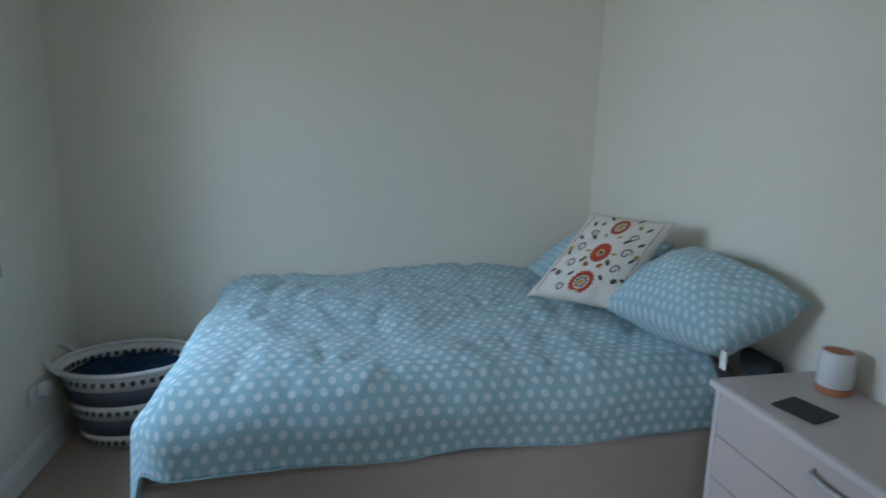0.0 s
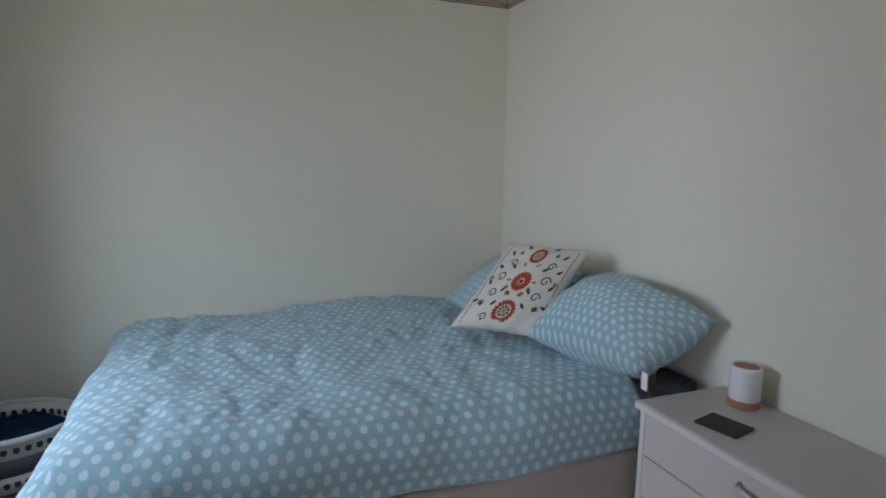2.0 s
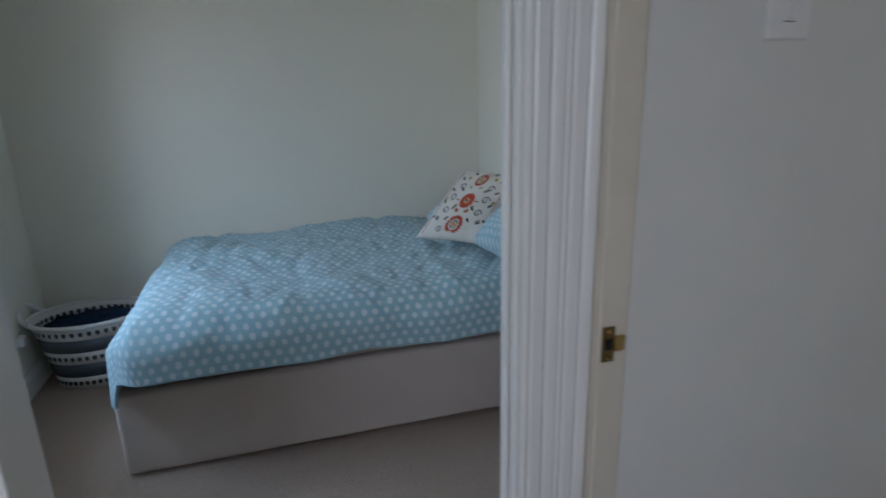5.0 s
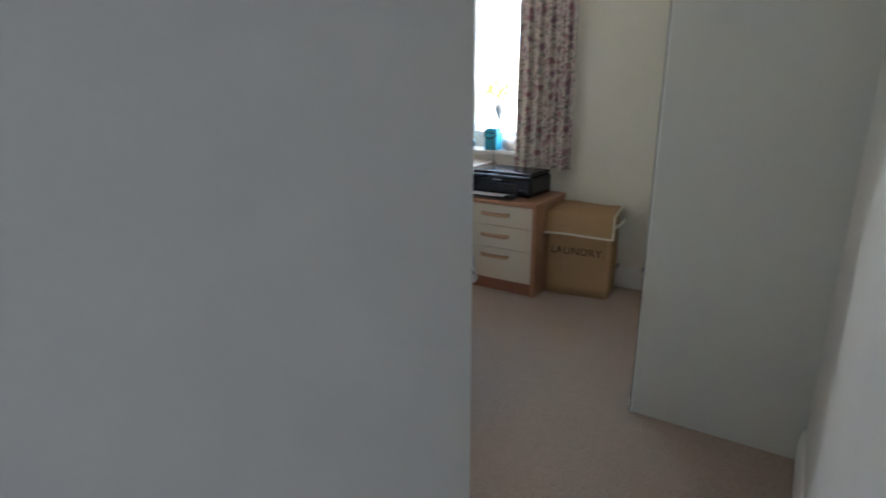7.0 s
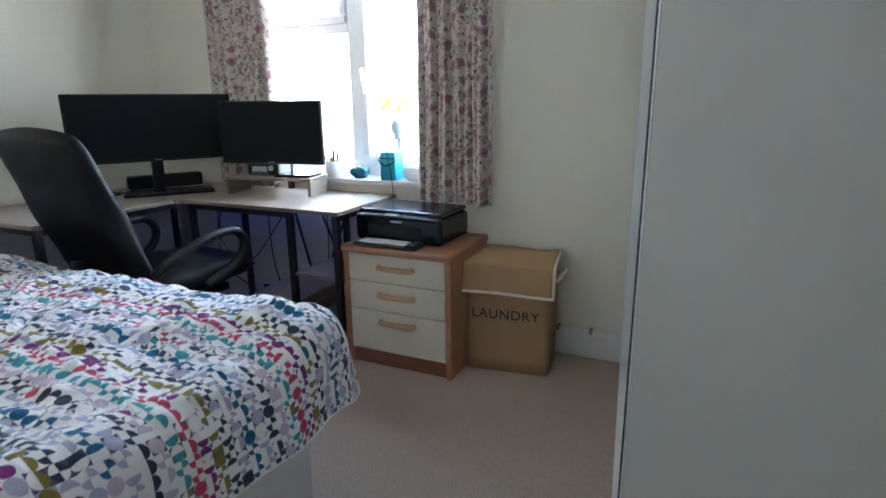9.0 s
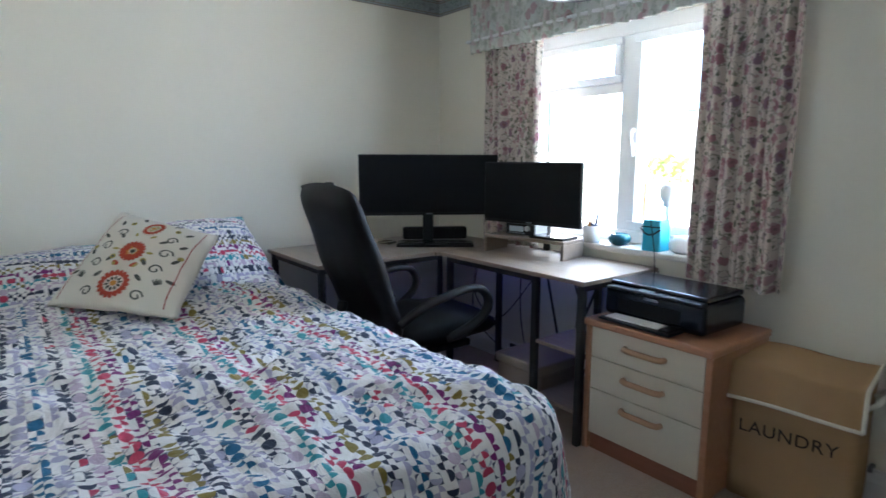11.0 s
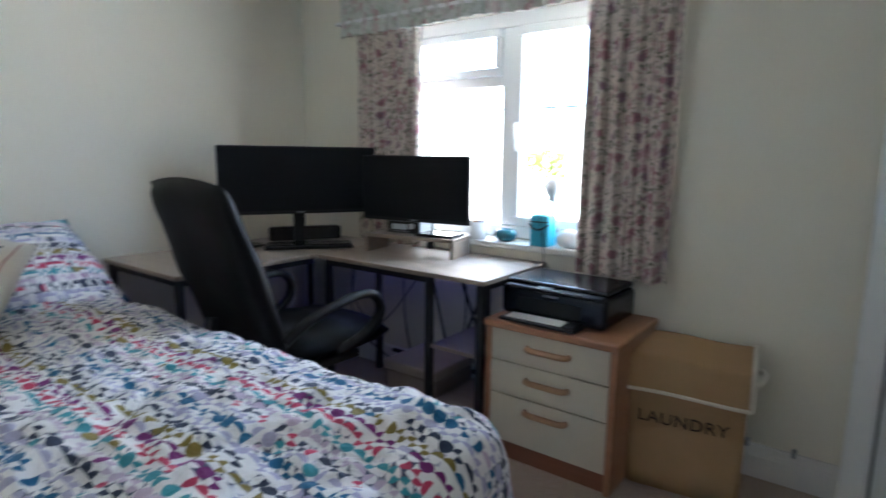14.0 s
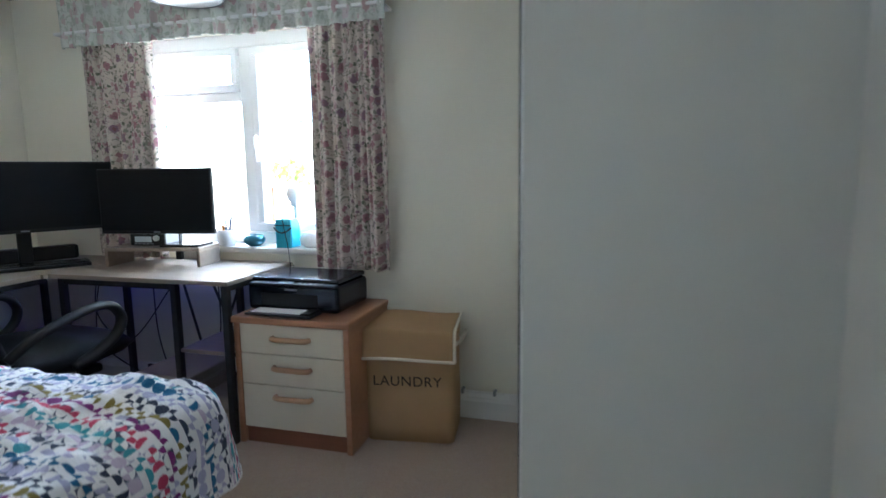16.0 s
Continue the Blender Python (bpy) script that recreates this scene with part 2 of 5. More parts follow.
# blue in the base colour stands for the sky's sheen on the printer
GLOSSBLACK = plain("gloss_black_plastic_blue_sheen", (0.006, 0.009, 0.018), 0.2, vary=0.1, scale=2.0, spec=0.5)
SCREEN = Nodes("dark_screen").done((0.004, 0.004, 0.006), 0.42, spec=0.18)
LEATHER = plain("black_leather", (0.006, 0.0055, 0.006), 0.55, vary=0.25, scale=14, bump=0.3, bscale=160, spec=0.16)
PVC = plain("white_pvc_window_frame", (0.80, 0.80, 0.79), 0.3, vary=0.02)
BRASS = plain("brass", (0.55, 0.38, 0.14), 0.28, metal=1.0, vary=0.15)
OLDBRASS = plain("tarnished_brass", (0.22, 0.15, 0.06), 0.4, metal=1.0, vary=0.3)
SATIN = plain("satin_nickel", (0.66, 0.64, 0.63), 0.5, metal=0.3)
CHROME = plain("brushed_steel", (0.62, 0.62, 0.62), 0.28, metal=1.0)
DIVAN = plain("cream_divan_fabric", (0.60, 0.53, 0.47), 0.9, vary=0.05, bump=0.35, bscale=400, spec=0.15, sheen=0.2)
DIVANB = plain("pale_divan_fabric", (0.66, 0.62, 0.58), 0.9, vary=0.05, bump=0.35, bscale=400, spec=0.15, sheen=0.2)
LINEN = plain("ivory_linen", (0.72, 0.68, 0.60), 0.9, vary=0.05, bump=0.4, bscale=500, spec=0.1)
HESSIAN = plain("tan_hessian", (0.39, 0.255, 0.135), 0.92, vary=0.10, bump=0.5, bscale=420, spec=0.1)
ROPE = plain("cream_binding", (0.74, 0.68, 0.57), 0.85, vary=0.06, bump=0.3)
DARKINK = plain("black_print", (0.02, 0.016, 0.014), 0.8)
BASKETWHITE = plain("white_plastic", (0.74, 0.72, 0.69), 0.4, vary=0.03)
BASKETGREY = plain("slate_grey_rubber", (0.085, 0.10, 0.125), 0.6)
NAVY = plain("navy_cotton", (0.012, 0.030, 0.065), 0.9, vary=0.35, scale=20, bump=0.4, spec=0.1)
TERRA = plain("terracotta", (0.45, 0.19, 0.10), 0.8, bump=0.3)
CERAMIC = plain("white_glazed_ceramic", (0.78, 0.78, 0.78), 0.25, vary=0.03)
TEAL = plain("teal_glazed_ceramic", (0.03, 0.13, 0.17), 0.2, vary=0.2)
SKYBLUE = plain("bright_blue_painted_wood", (0.06, 0.42, 0.58), 0.5, vary=0.06)
SLATE = plain("dark_slate", (0.03, 0.028, 0.03), 0.7, bump=0.3, bscale=90)
PAPER = plain("white_paper", (0.8, 0.8, 0.78), 0.8)
GREYPL = plain("grey_plastic", (0.25, 0.26, 0.27), 0.45)
LCD = plain("pale_grey_display", (0.52, 0.58, 0.60), 0.25)
MATTRESS = plain("greige_mattress_ticking", (0.44, 0.385, 0.35), 0.9, bump=0.3, spec=0.1)
DARKCLOTH = plain("charcoal_cotton", (0.05, 0.055, 0.06), 0.9, bump=0.3, spec=0.1)
REDTHREAD = plain("dark_red_thread", (0.30, 0.03, 0.03), 0.9)
REDORANGE = plain("rust_red_thread", (0.40, 0.06, 0.03), 0.9)
AMBER = plain("amber_thread", (0.56, 0.28, 0.05), 0.9)
OLIVETHREAD = plain("olive_thread", (0.36, 0.30, 0.07), 0.9)
GREYTHREAD = plain("charcoal_thread", (0.075, 0.08, 0.07), 0.9)
PINK = plain("pink_plastic", (0.5, 0.16, 0.2), 0.5)
BLUELIGHT = plain("blue_gloss_plastic", (0.03, 0.10, 0.25), 0.25)
MIRROR = Nodes("mirror_glass").done((0.80, 0.84, 0.82), 0.015, 1.0)
GLASS = Nodes("window_glass")
GLASS.bsdf.inputs["Transmission Weight"].default_value = 1.0
GLASS.bsdf.inputs["IOR"].default_value = 1.05
GLASS = GLASS.done((1, 1, 1), 0.0)

# ---- building helpers ----


def mesh_of(name, bm, material, smooth=False):
    bmesh.ops.recalc_face_normals(bm, faces=bm.faces)
    me = bpy.data.meshes.new(name)
    bm.to_mesh(me)
    bm.free()
    me.materials.append(material)
    if smooth:
        for p in me.polygons:
            p.use_smooth = True
    return me


def part(name, bm, material, parent, label="", smooth=False, local=False):
    """One mesh object under a thing or a part. Its geometry is in world metres, or in the thing's own frame if local."""
    ob = new(name, mesh_of(name, bm, material, smooth))
    ob.parent = parent
    if parent.type == "EMPTY" and not local:
        ob.matrix_parent_inverse = parent.matrix_basis.inverted()
    return tagged(ob, label)


def solo(name, bm, material, label, category, smooth=False, kind="", group=""):
    return tagged(new(name, mesh_of(name, bm, material, smooth)), label, category, group, kind)


def thing(name, base, label, category, group="", rz=0.0, kind=""):
    ob = new(name)
    ob.matrix_basis = pose(*base, 0, 0, rz)
    ob.empty_display_size = 0.1
    return tagged(ob, label, category, group, kind)


def box(bm, a, b, bevel=0.0, seg=2):
    """A box between two corners, with rounded edges."""
    a, b = [min(p, q) for p, q in zip(a, b)], [max(p, q) for p, q in zip(a, b)]
    m = Matrix.Translation([(p + q) / 2 for p, q in zip(a, b)]) @ Matrix.Diagonal([q - p for p, q in zip(a, b)] + [1])
    vs = bmesh.ops.create_cube(bm, size=1, matrix=m)["verts"]
    if bevel:
        bmesh.ops.bevel(bm, geom=list({e for v in vs for e in v.link_edges}), offset=bevel, segments=seg, affect="EDGES", profile=0.5)
    return bm


def B(a, b, bevel=0.0, seg=2):
    return box(bmesh.new(), a, b, bevel, seg)


def tube(bm, pts, r, sides=10, closed=False, flat=1.0):
    """A round bar along points; flat squashes it across."""
    pts = [Vector(p) for p in pts]
    rings = []
    n = len(pts)
    side = None
    for i, p in enumerate(pts):
        d = (pts[(i + 1) % n] - pts[i - 1]) if closed else pts[min(i + 1, n - 1)] - pts[max(i - 1, 0)]
        d.normalize()
        if side is None:
            side = d.cross(Vector((0, 0, 1)))
            if side.length < 0.1:
                side = d.cross(Vector((0, 1, 0)))
        side = (side - d * side.dot(d)).normalized()
        up = side.cross(d)
        rr = r(i / max(1, n - 1)) if callable(r) else r
        rings.append([bm.verts.new(p + (side * math.cos(a) + up * math.sin(a) * flat) * rr) for a in [2 * math.pi * k / sides for k in range(sides)]])
    for i in range(n if closed else n - 1):
        q, s = rings[i], rings[(i + 1) % n]
        for k in range(sides):
            bm.faces.new((q[k], q[(k + 1) % sides], s[(k + 1) % sides], s[k]))
    if not closed:
        bm.faces.new(rings[0][::-1]), bm.faces.new(rings[-1])
    return bm


def lathe(bm, c, prof, n=32, sx=1.0, sy=1.0):
    """A turned body: prof is (radius, height) from the foot up."""
    rings = [[bm.verts.new((c[0] + r * sx * math.cos(2 * math.pi * k / n), c[1] + r * sy * math.sin(2 * math.pi * k / n), c[2] + z)) for k in range(n)] for r, z in prof]
    for q, s in zip(rings, rings[1:]):
        for k in range(n):
            bm.faces.new((q[k], q[(k + 1) % n], s[(k + 1) % n], s[k]))
    bm.faces.new(rings[0][::-1]), bm.faces.new(rings[-1])
    return bm


def grid(f, nu, nv, uvf=None, thick=0.0):
    """A sheet from a function of (0..1, 0..1), with cloth coordinates from uvf."""
    bm = bmesh.new()
    vs = [[bm.verts.new(f(i / nu, j / nv)) for j in range(nv + 1)] for i in range(nu + 1)]
    lay = bm.loops.layers.uv.new("UVMap")
    for i in range(nu):
        for j in range(nv):
            fa = bm.faces.new((vs[i][j], vs[i + 1][j], vs[i + 1][j + 1], vs[i][j + 1]))
            for l, (a, b) in zip(fa.loops, ((i, j), (i + 1, j), (i + 1, j + 1), (i, j + 1))):
                l[lay].uv = uvf(a / nu, b / nv) if uvf else (a / nu, b / nv)
    if thick:
        bmesh.ops.recalc_face_normals(bm, faces=bm.faces)
        bmesh.ops.solidify(bm, geom=list(bm.faces), thickness=thick)
    return bm


def mould(bm, path_fn, prof, a, b):
    """A straight moulding from a to b: prof points go through path_fn(s, p)."""
    r0, r1 = [[bm.verts.new(path_fn(s, p)) for p in prof] for s in (a, b)]
    n = len(prof)
    for k in range(n):
        bm.faces.new((r0[k], r0[(k + 1) % n], r1[(k + 1) % n], r1[k]))
    bm.faces.new(r0[::-1]), bm.faces.new(r1)
    return bm

# ---- the large structure ----
CW, CN, CS, CE = -3.46, 4.50, 1.79, 0.15      # study bedroom
AW, AN, AS, AE = -3.05, 1.62, -0.92, -0.56    # small bedroom
PX, CH = -0.407, 2.25                          # wall beside the way in, ceilings


def walls(name, boxes, material=None):
    bm = bmesh.new()
    for a, b in boxes:
        box(bm, a, b)
    return tagged(new(name, mesh_of(name, bm, material or WALL)), "painted plaster wall in pale cream green", "wall", kind="structure")


solo("floor", B((-3.7, -2.4, -0.12), (1.5, 4.8, 0.0)), CARPET, "beige cut-pile fitted carpet over the whole floor", "floor", kind="structure")
solo("ceiling_1", B((-3.56, 1.66, CH), (1.5, 4.78, CH + 0.1)), CEIL, "white painted ceiling of the study bedroom", "ceiling", kind="structure")
solo("ceiling_2", B((-3.56, -2.4, CH), (1.5, 1.658, CH + 0.1)), CEIL, "white painted ceiling of small bedroom and hall", "ceiling", kind="structure")

WX0, WX1, WZ0, WZ1 = -2.74, -1.42, 0.80, 1.90
walls("wall_north", [((-3.56, CN, 0), (WX0, 4.78, CH)), ((WX1, CN, 0), (0.25, 4.78, CH)), ((WX0, CN, 0), (WX1, 4.78, WZ0)), ((WX0, CN, WZ1), (WX1, 4.78, CH))])
walls("wall_west", [((-3.56, CS, 0), (CW, CN, CH))])
walls("wall_between", [((-3.56, AN, 0), (-0.56, CS, CH))])
walls("wall_entry", [((-0.56, 0.905, 0), (PX, CS, CH))], HALLWALL)
walls("wall_east", [((CE, 1.75, 0), (0.25, CN, CH))], HALLWALL)
walls("wall_entry_east", [((0.40, 0.95, 0), (0.50, 1.75, CH)), ((0.25, 1.75, 0), (0.50, 1.80, CH))], HALLWALL)
walls("wall_small_room_west", [((-3.56, AS, 0), (AW, AN, CH))])
# unseen opening, kept narrow and low to darken the upper north wall
AX0, AX1, AZ0, AZ1 = -2.32, -1.30, 0.90, 1.74
walls("wall_small_room_south", [((-3.56, -1.10, 0), (AX0, AS, CH)), ((AX1, -1.10, 0), (-0.44, AS, CH)), ((AX0, -1.10, 0), (AX1, AS, AZ0)), ((AX0, -1.10, AZ1), (AX1, AS, CH))])
DY0, DY1, DH = -0.03, 0.748, 2.02
walls("wall_small_room_east", [((AE, AS, 0), (-0.46, DY0 - 0.03, CH)), ((AE, DY0 - 0.03, DH + 0.03), (-0.46, DY1 + 0.02, CH)), ((AE, DY1 + 0.02, 0), (-0.46, 0.905, CH))], HALLWALL)
walls("wall_hall_north", [((0.38, 0.85, 0), (1.40, 0.95, CH)), ((-0.46, 0.86, DH + 0.03), (0.38, 0.95, CH))], HALLWALL)
# unseen wall; its opening is added only to hold the hall lamp
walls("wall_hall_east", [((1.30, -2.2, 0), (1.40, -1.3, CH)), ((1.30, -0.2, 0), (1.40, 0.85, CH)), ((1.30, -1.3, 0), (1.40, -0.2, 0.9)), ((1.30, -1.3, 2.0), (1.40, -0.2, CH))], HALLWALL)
walls("wall_hall_south", [((-0.46, -2.3, 0), (1.4, -2.2, CH))], HALLWALL)
walls("wall_hall_west", [((-0.56, -2.3, 0), (-0.46, -1.10, CH))], HALLWALL)

# skirting boards
SKIRT = [(0, 0), (0.016, 0), (0.016, 0.085), (0.012, 0.10), (0.012, 0.106), (0.006, 0.122), (0, 0.124)]


def skirting(a, b, nx, ny):
    a, b = Vector(a), Vector(b)
    bm = mould(bmesh.new(), lambda s, p: a.lerp(b, s) + Vector((nx * p[0], ny * p[0], p[1])), [(p + 0.001, q) for p, q in SKIRT], 0, 1)
    tagged(new("baseboard", mesh_of("baseboard", bm, GLOSS)), "cream gloss moulded skirting board along the wall", "skirting board", kind="structure")


for a, b, nx, ny in (((CW, CN, 0), (-0.425, CN, 0), 0, -1), ((CW, CS, 0), (CW, CN, 0), 1, 0), ((CW, CS, 0), (PX, CS, 0), 0, 1),
                     ((AW, AS, 0), (AE, AS, 0), 0, 1), ((AW, AS, 0), (AW, AN, 0), 1, 0), ((AW, AN, 0), (AE, AN, 0), 0, -1),
                     ((CE, 1.76, 0), (CE, 3.085, 0), -1, 0)):
    skirting(a, b, nx, ny)

# wallpaper border under each ceiling
BZ0, BZ1 = 2.145, 2.246


def border(a, b, nx, ny, material):
    a, b = Vector(a), Vector(b)
    ln = (b - a).length
    n = Vector((nx, ny, 0))
    ob = thing("trim", ((a.x + b.x) / 2, (a.y + b.y) / 2, BZ0), "printed floral wallpaper border between ruled lines", "wallpaper border", kind="structure")
    part("band", grid(lambda u, v: a.lerp(b, u) + n * 0.002 + Vector((0, 0, BZ0 + v * (BZ1 - BZ0))), 2, 1, lambda u, v: (u * ln, v * 0.1), 0.0012), material, ob)
    for z0, z1 in ((BZ0, BZ0 + 0.005), (BZ0 + 0.014, BZ0 + 0.019), (BZ1 - 0.02, BZ1 - 0.015), (BZ1 - 0.006, BZ1 - 0.001)):
        p, q = a + n * 0.0032, b + n * 0.0045
        part("line", B((p.x, p.y, z0), (q.x, q.y, z1)), EDGE_LINE, ob)


EDGE_LINE = plain("brown_grey_ruled_line", (0.27, 0.22, 0.18), 0.8)
GREYBORDER = floral("blue_grey_border_print", (0.36, 0.40, 0.40), 40.0, ((0.26, 0.28, 0.28), (0.30, 0.33, 0.33), (0.34, 0.34, 0.36)), ((0.24, 0.28, 0.25), (0.28, 0.32, 0.30)))
border((AW, AS, 0), (AW, AN, 0), 1, 0, BORDER)
border((AW, AN, 0), (AE, AN, 0), 0, -1, BORDER)
border((CW, CS, 0), (CW, CN, 0), 1, 0, GREYBORDER)
border((CW, CN, 0), (-0.45, CN, 0), 0, -1, GREYBORDER)

# door frames: the moulded post between the two doorways, linings and architraves
ARCH = [(0.0, 0.0), (0.0, 0.014), (0.005, 0.019), (0.012, 0.018), (0.016, 0.021), (0.034, 0.022), (0.040, 0.019), (0.046, 0.022), (0.056, 0.024), (0.062, 0.024), (0.066, 0.020), (0.066, 0.0)]
frame_a = thing("door_frame_1", (-0.46, DY1, 0), "white gloss moulded door frame of the small bedroom", "door frame", kind="structure")
part("lining", B((-0.50, DY1 - 0.004, 0), (-0.447, DY1 + 0.019, DH), 0.003), GLOSS, frame_a)
part("stop", B((-0.492, DY1 - 0.014, 0), (-0.468, DY1 - 0.005, DH), 0.003), GLOSS, frame_a)
part("lining", B((-0.575, DY0 - 0.029, 0), (-0.447, DY0 + 0.004, DH), 0.003), GLOSS, frame_a)
part("lining", B((-0.575, DY0 - 0.029, DH + 0.001), (-0.447, DY1 + 0.019, DH + 0.028), 0.003), GLOSS, frame_a)
part("architrave", mould(bmesh.new(), lambda s, p: Vector((-0.459 + p[1], DY1 + 0.008 + p[0], s)), ARCH, 0, DH + 0.06), GLOSS, frame_a)
part("architrave", mould(bmesh.new(), lambda s, p: Vector((-0.459 + p[1], DY0 - 0.010 - p[0], s)), ARCH, 0, DH + 0.06), GLOSS, frame_a)
frame_b = thing("door_frame_2", (PX, 0.89, 0), "white gloss door frame with brass strike plate", "door frame", kind="structure")
part("architrave", mould(bmesh.new(), lambda s, p: Vector((-0.459 + p[1] * 1.4, 0.818 + p[0] * 0.93, s)), ARCH, 0, DH + 0.06), GLOSS, frame_b)
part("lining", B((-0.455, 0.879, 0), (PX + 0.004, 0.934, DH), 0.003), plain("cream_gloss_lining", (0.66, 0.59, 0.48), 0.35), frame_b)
part("lining", B((0.36, 0.852, 0), (0.398, 0.952, DH), 0.003), GLOSS, frame_b)
part("lining", B((PX + 0.006, 0.852, DH + 0.002), (0.378, 0.952, DH + 0.028), 0.003), GLOSS, frame_b)
strike = part("strike_plate", B((PX + 0.0045, 0.883, 0.985), (PX + 0.0075, 0.907, 1.05), 0.001), OLDBRASS, frame_b, "tarnished brass strike plate")
part("lip", B((PX + 0.0045, 0.908, 1.003), (PX + 0.0085, 0.926, 1.032), 0.001), BRASS, strike)
for z in (0.993, 1.042):
    part("screw", lathe(bmesh.new(), (PX + 0.0075, 0.895, z), [(0.004, -0.002), (0.004, 0.002), (0.002, 0.003)], 10), BRASS, strike)
# black slab on the plate, in place of the shade inside the hole
part("latch_hole", B((PX + 0.0072, 0.888, 1.008), (PX + 0.0082, 0.902, 1.028)), BLACKPLASTIC, strike)

# light switch
sw = thing("light_switch", (PX, 1.187, 1.551), "white plastic light switch on the wall", "light switch")
part("plate", B((PX + 0.001, 1.145, 1.508), (PX + 0.010, 1.229, 1.594), 0.003), BASKETWHITE, sw)
part("rocker", B((PX + 0.0105, 1.180, 1.538), (PX + 0.016, 1.194, 1.564), 0.002), BASKETWHITE, sw)
part("seam", B((PX + 0.0102, 1.176, 1.534), (PX + 0.0108, 1.198, 1.5355)), BLACKPLASTIC, sw)

# the open door with its brass lever, swung back into the room
door = thing("door_1", (0.362, 0.905, 0), "white painted panel door standing open", "door", rz=103.5, kind="structure")
part("leaf", B((0.0, -0.02, 0.008), (0.74, 0.02, 2.0), 0.003), GLOSS, door, local=True)
for x0, x1, z0, z1 in ((0.09, 0.34, 1.1, 1.88), (0.40, 0.65, 1.1, 1.88), (0.09, 0.34, 0.15, 0.9), (0.40, 0.65, 0.15, 0.9)):
    part("panel", B((x0, 0.0205, z0), (x1, 0.027, z1), 0.006), GLOSS, door, local=True)
for s in (1,):
    hd = part("handle", B((0.665, 0.0205, 0.90), (0.705, 0.027, 1.06), 0.004), BRASS, door, "polished brass lever handle", local=True)
    bm = tube(bmesh.new(), [(0.685, 0.027, 1.0), (0.685, 0.06, 1.0), (0.675, 0.072, 1.0), (0.64, 0.074, 1.002), (0.58, 0.07, 0.996)], lambda s: 0.010 - 0.002 * s, 12)
    part("lever", bm, BRASS, hd, smooth=True, local=True)

# window of the study bedroom
win = thing("window_1", (-2.08, 4.66, WZ0), "white plastic casement window with fixed light and top vent", "window", kind="structure")
FY0, FY1 = 4.64, 4.71


def rail(x0, x1, z0, z1, y0=FY0, y1=FY1, parent=None, name="window_frame"):
    return part(name, B((x0, y0, z0), (x1, y1, z1), 0.006), PVC, parent or win)


rail(WX0, WX1, WZ0 + 0.003, 0.865), rail(WX0, WX1, 1.83, WZ1), rail(WX0, -2.69, 0.866, 1.829), rail(-1.47, WX1, 0.866, 1.829)
rail(-2.125, -2.055, 0.866, 1.829)
rail(-2.689, -2.126, 1.555, 1.605)
vent = rail(-2.685, -2.13, 1.607, 1.645, FY0 - 0.018, FY1 - 0.02, name="top_vent")
for x0, x1, z0, z1 in ((-2.685, -2.13, 1.79, 1.827), (-2.685, -2.648, 1.646, 1.789), (-2.168, -2.13, 1.646, 1.789)):
    rail(x0, x1, z0, z1, FY0 - 0.018, FY1 - 0.02, vent, "sash")
sash = rail(-2.052, -1.475, 0.868, 0.915, FY0 - 0.018, FY1 - 0.02, name="casement")
for x0, x1, z0, z1 in ((-2.052, -1.475, 1.785, 1.827), (-2.052, -2.008, 0.916, 1.784), (-1.52, -1.475, 0.916, 1.784)):
    rail(x0, x1, z0, z1, FY0 - 0.018, FY1 - 0.02, sash, "sash")
part("handle", tube(bmesh.new(), [(-2.03, FY0 - 0.02, 1.37), (-2.03, FY0 - 0.045, 1.36), (-2.028, FY0 - 0.05, 1.33), (-2.012, FY0 - 0.048, 1.24)], 0.010, 10), PVC, sash, smooth=True)
part("handle", tube(bmesh.new(), [(-2.46, FY0 - 0.02, 1.625), (-2.46, FY0 - 0.045, 1.622), (-2.42, FY0 - 0.05, 1.615), (-2.36, FY0 - 0.048, 1.605)], 0.009, 10), PVC, vent, smooth=True)
for x0, x1, z0, z1 in ((-2.69, -2.126, 0.866, 1.554), (-2.647, -2.169, 1.646, 1.789), (-2.007, -1.521, 0.916, 1.784)):
    g = part("pane", B((x0, 4.680, z0), (x1, 4.684, z1)), GLASS, win)
    g.visible_shadow = False
part("window_sill", B((WX0 - 0.03, 4.47, WZ0 - 0.028), (WX1 + 0.03, FY0, WZ0 + 0.002), 0.008), GLOSS, win)

# window of the small bedroom, out of view and sized to shape the light
win2 = thing("window_2", (-1.75, -1.05, AZ0), "white plastic bedroom window above the skirting", "window", kind="structure")
for a, b in (((AX0, -1.07, AZ0), (AX1, -1.02, AZ0 + 0.06)), ((AX0, -1.07, AZ1 - 0.06), (AX1, -1.02, AZ1)), ((AX0, -1.07, AZ0 + 0.061), (AX0 + 0.06, -1.02, AZ1 - 0.061)), ((AX1 - 0.06, -1.07, AZ0 + 0.061), (AX1, -1.02, AZ1 - 0.061)), ((-1.78, -1.07, AZ0 + 0.061), (-1.72, -1.02, AZ1 - 0.061))):
    part("window_frame", B(a, b, 0.005), PVC, win2)

# sliding mirror wardrobe
ward = thing("sliding_wardrobe", (-0.14, 3.8, 0), "built-in wardrobe with white frame and sliding mirror doors", "wardrobe")
part("end_panel", B((-0.420, 3.09, 0.0), (0.1495, 3.11, CH - 0.002)), plain("off_white_panel", (0.66, 0.66, 0.62), 0.6, vary=0.03, bump=0.08, bscale=90), ward)
# black strip added beside the panel to fit a dark line in the camera's view
part("edge_dark_strip", B((-0.4305, 3.100, 0.0), (-0.4260, 3.111, CH - 0.002)), BLACKPLASTIC, ward)
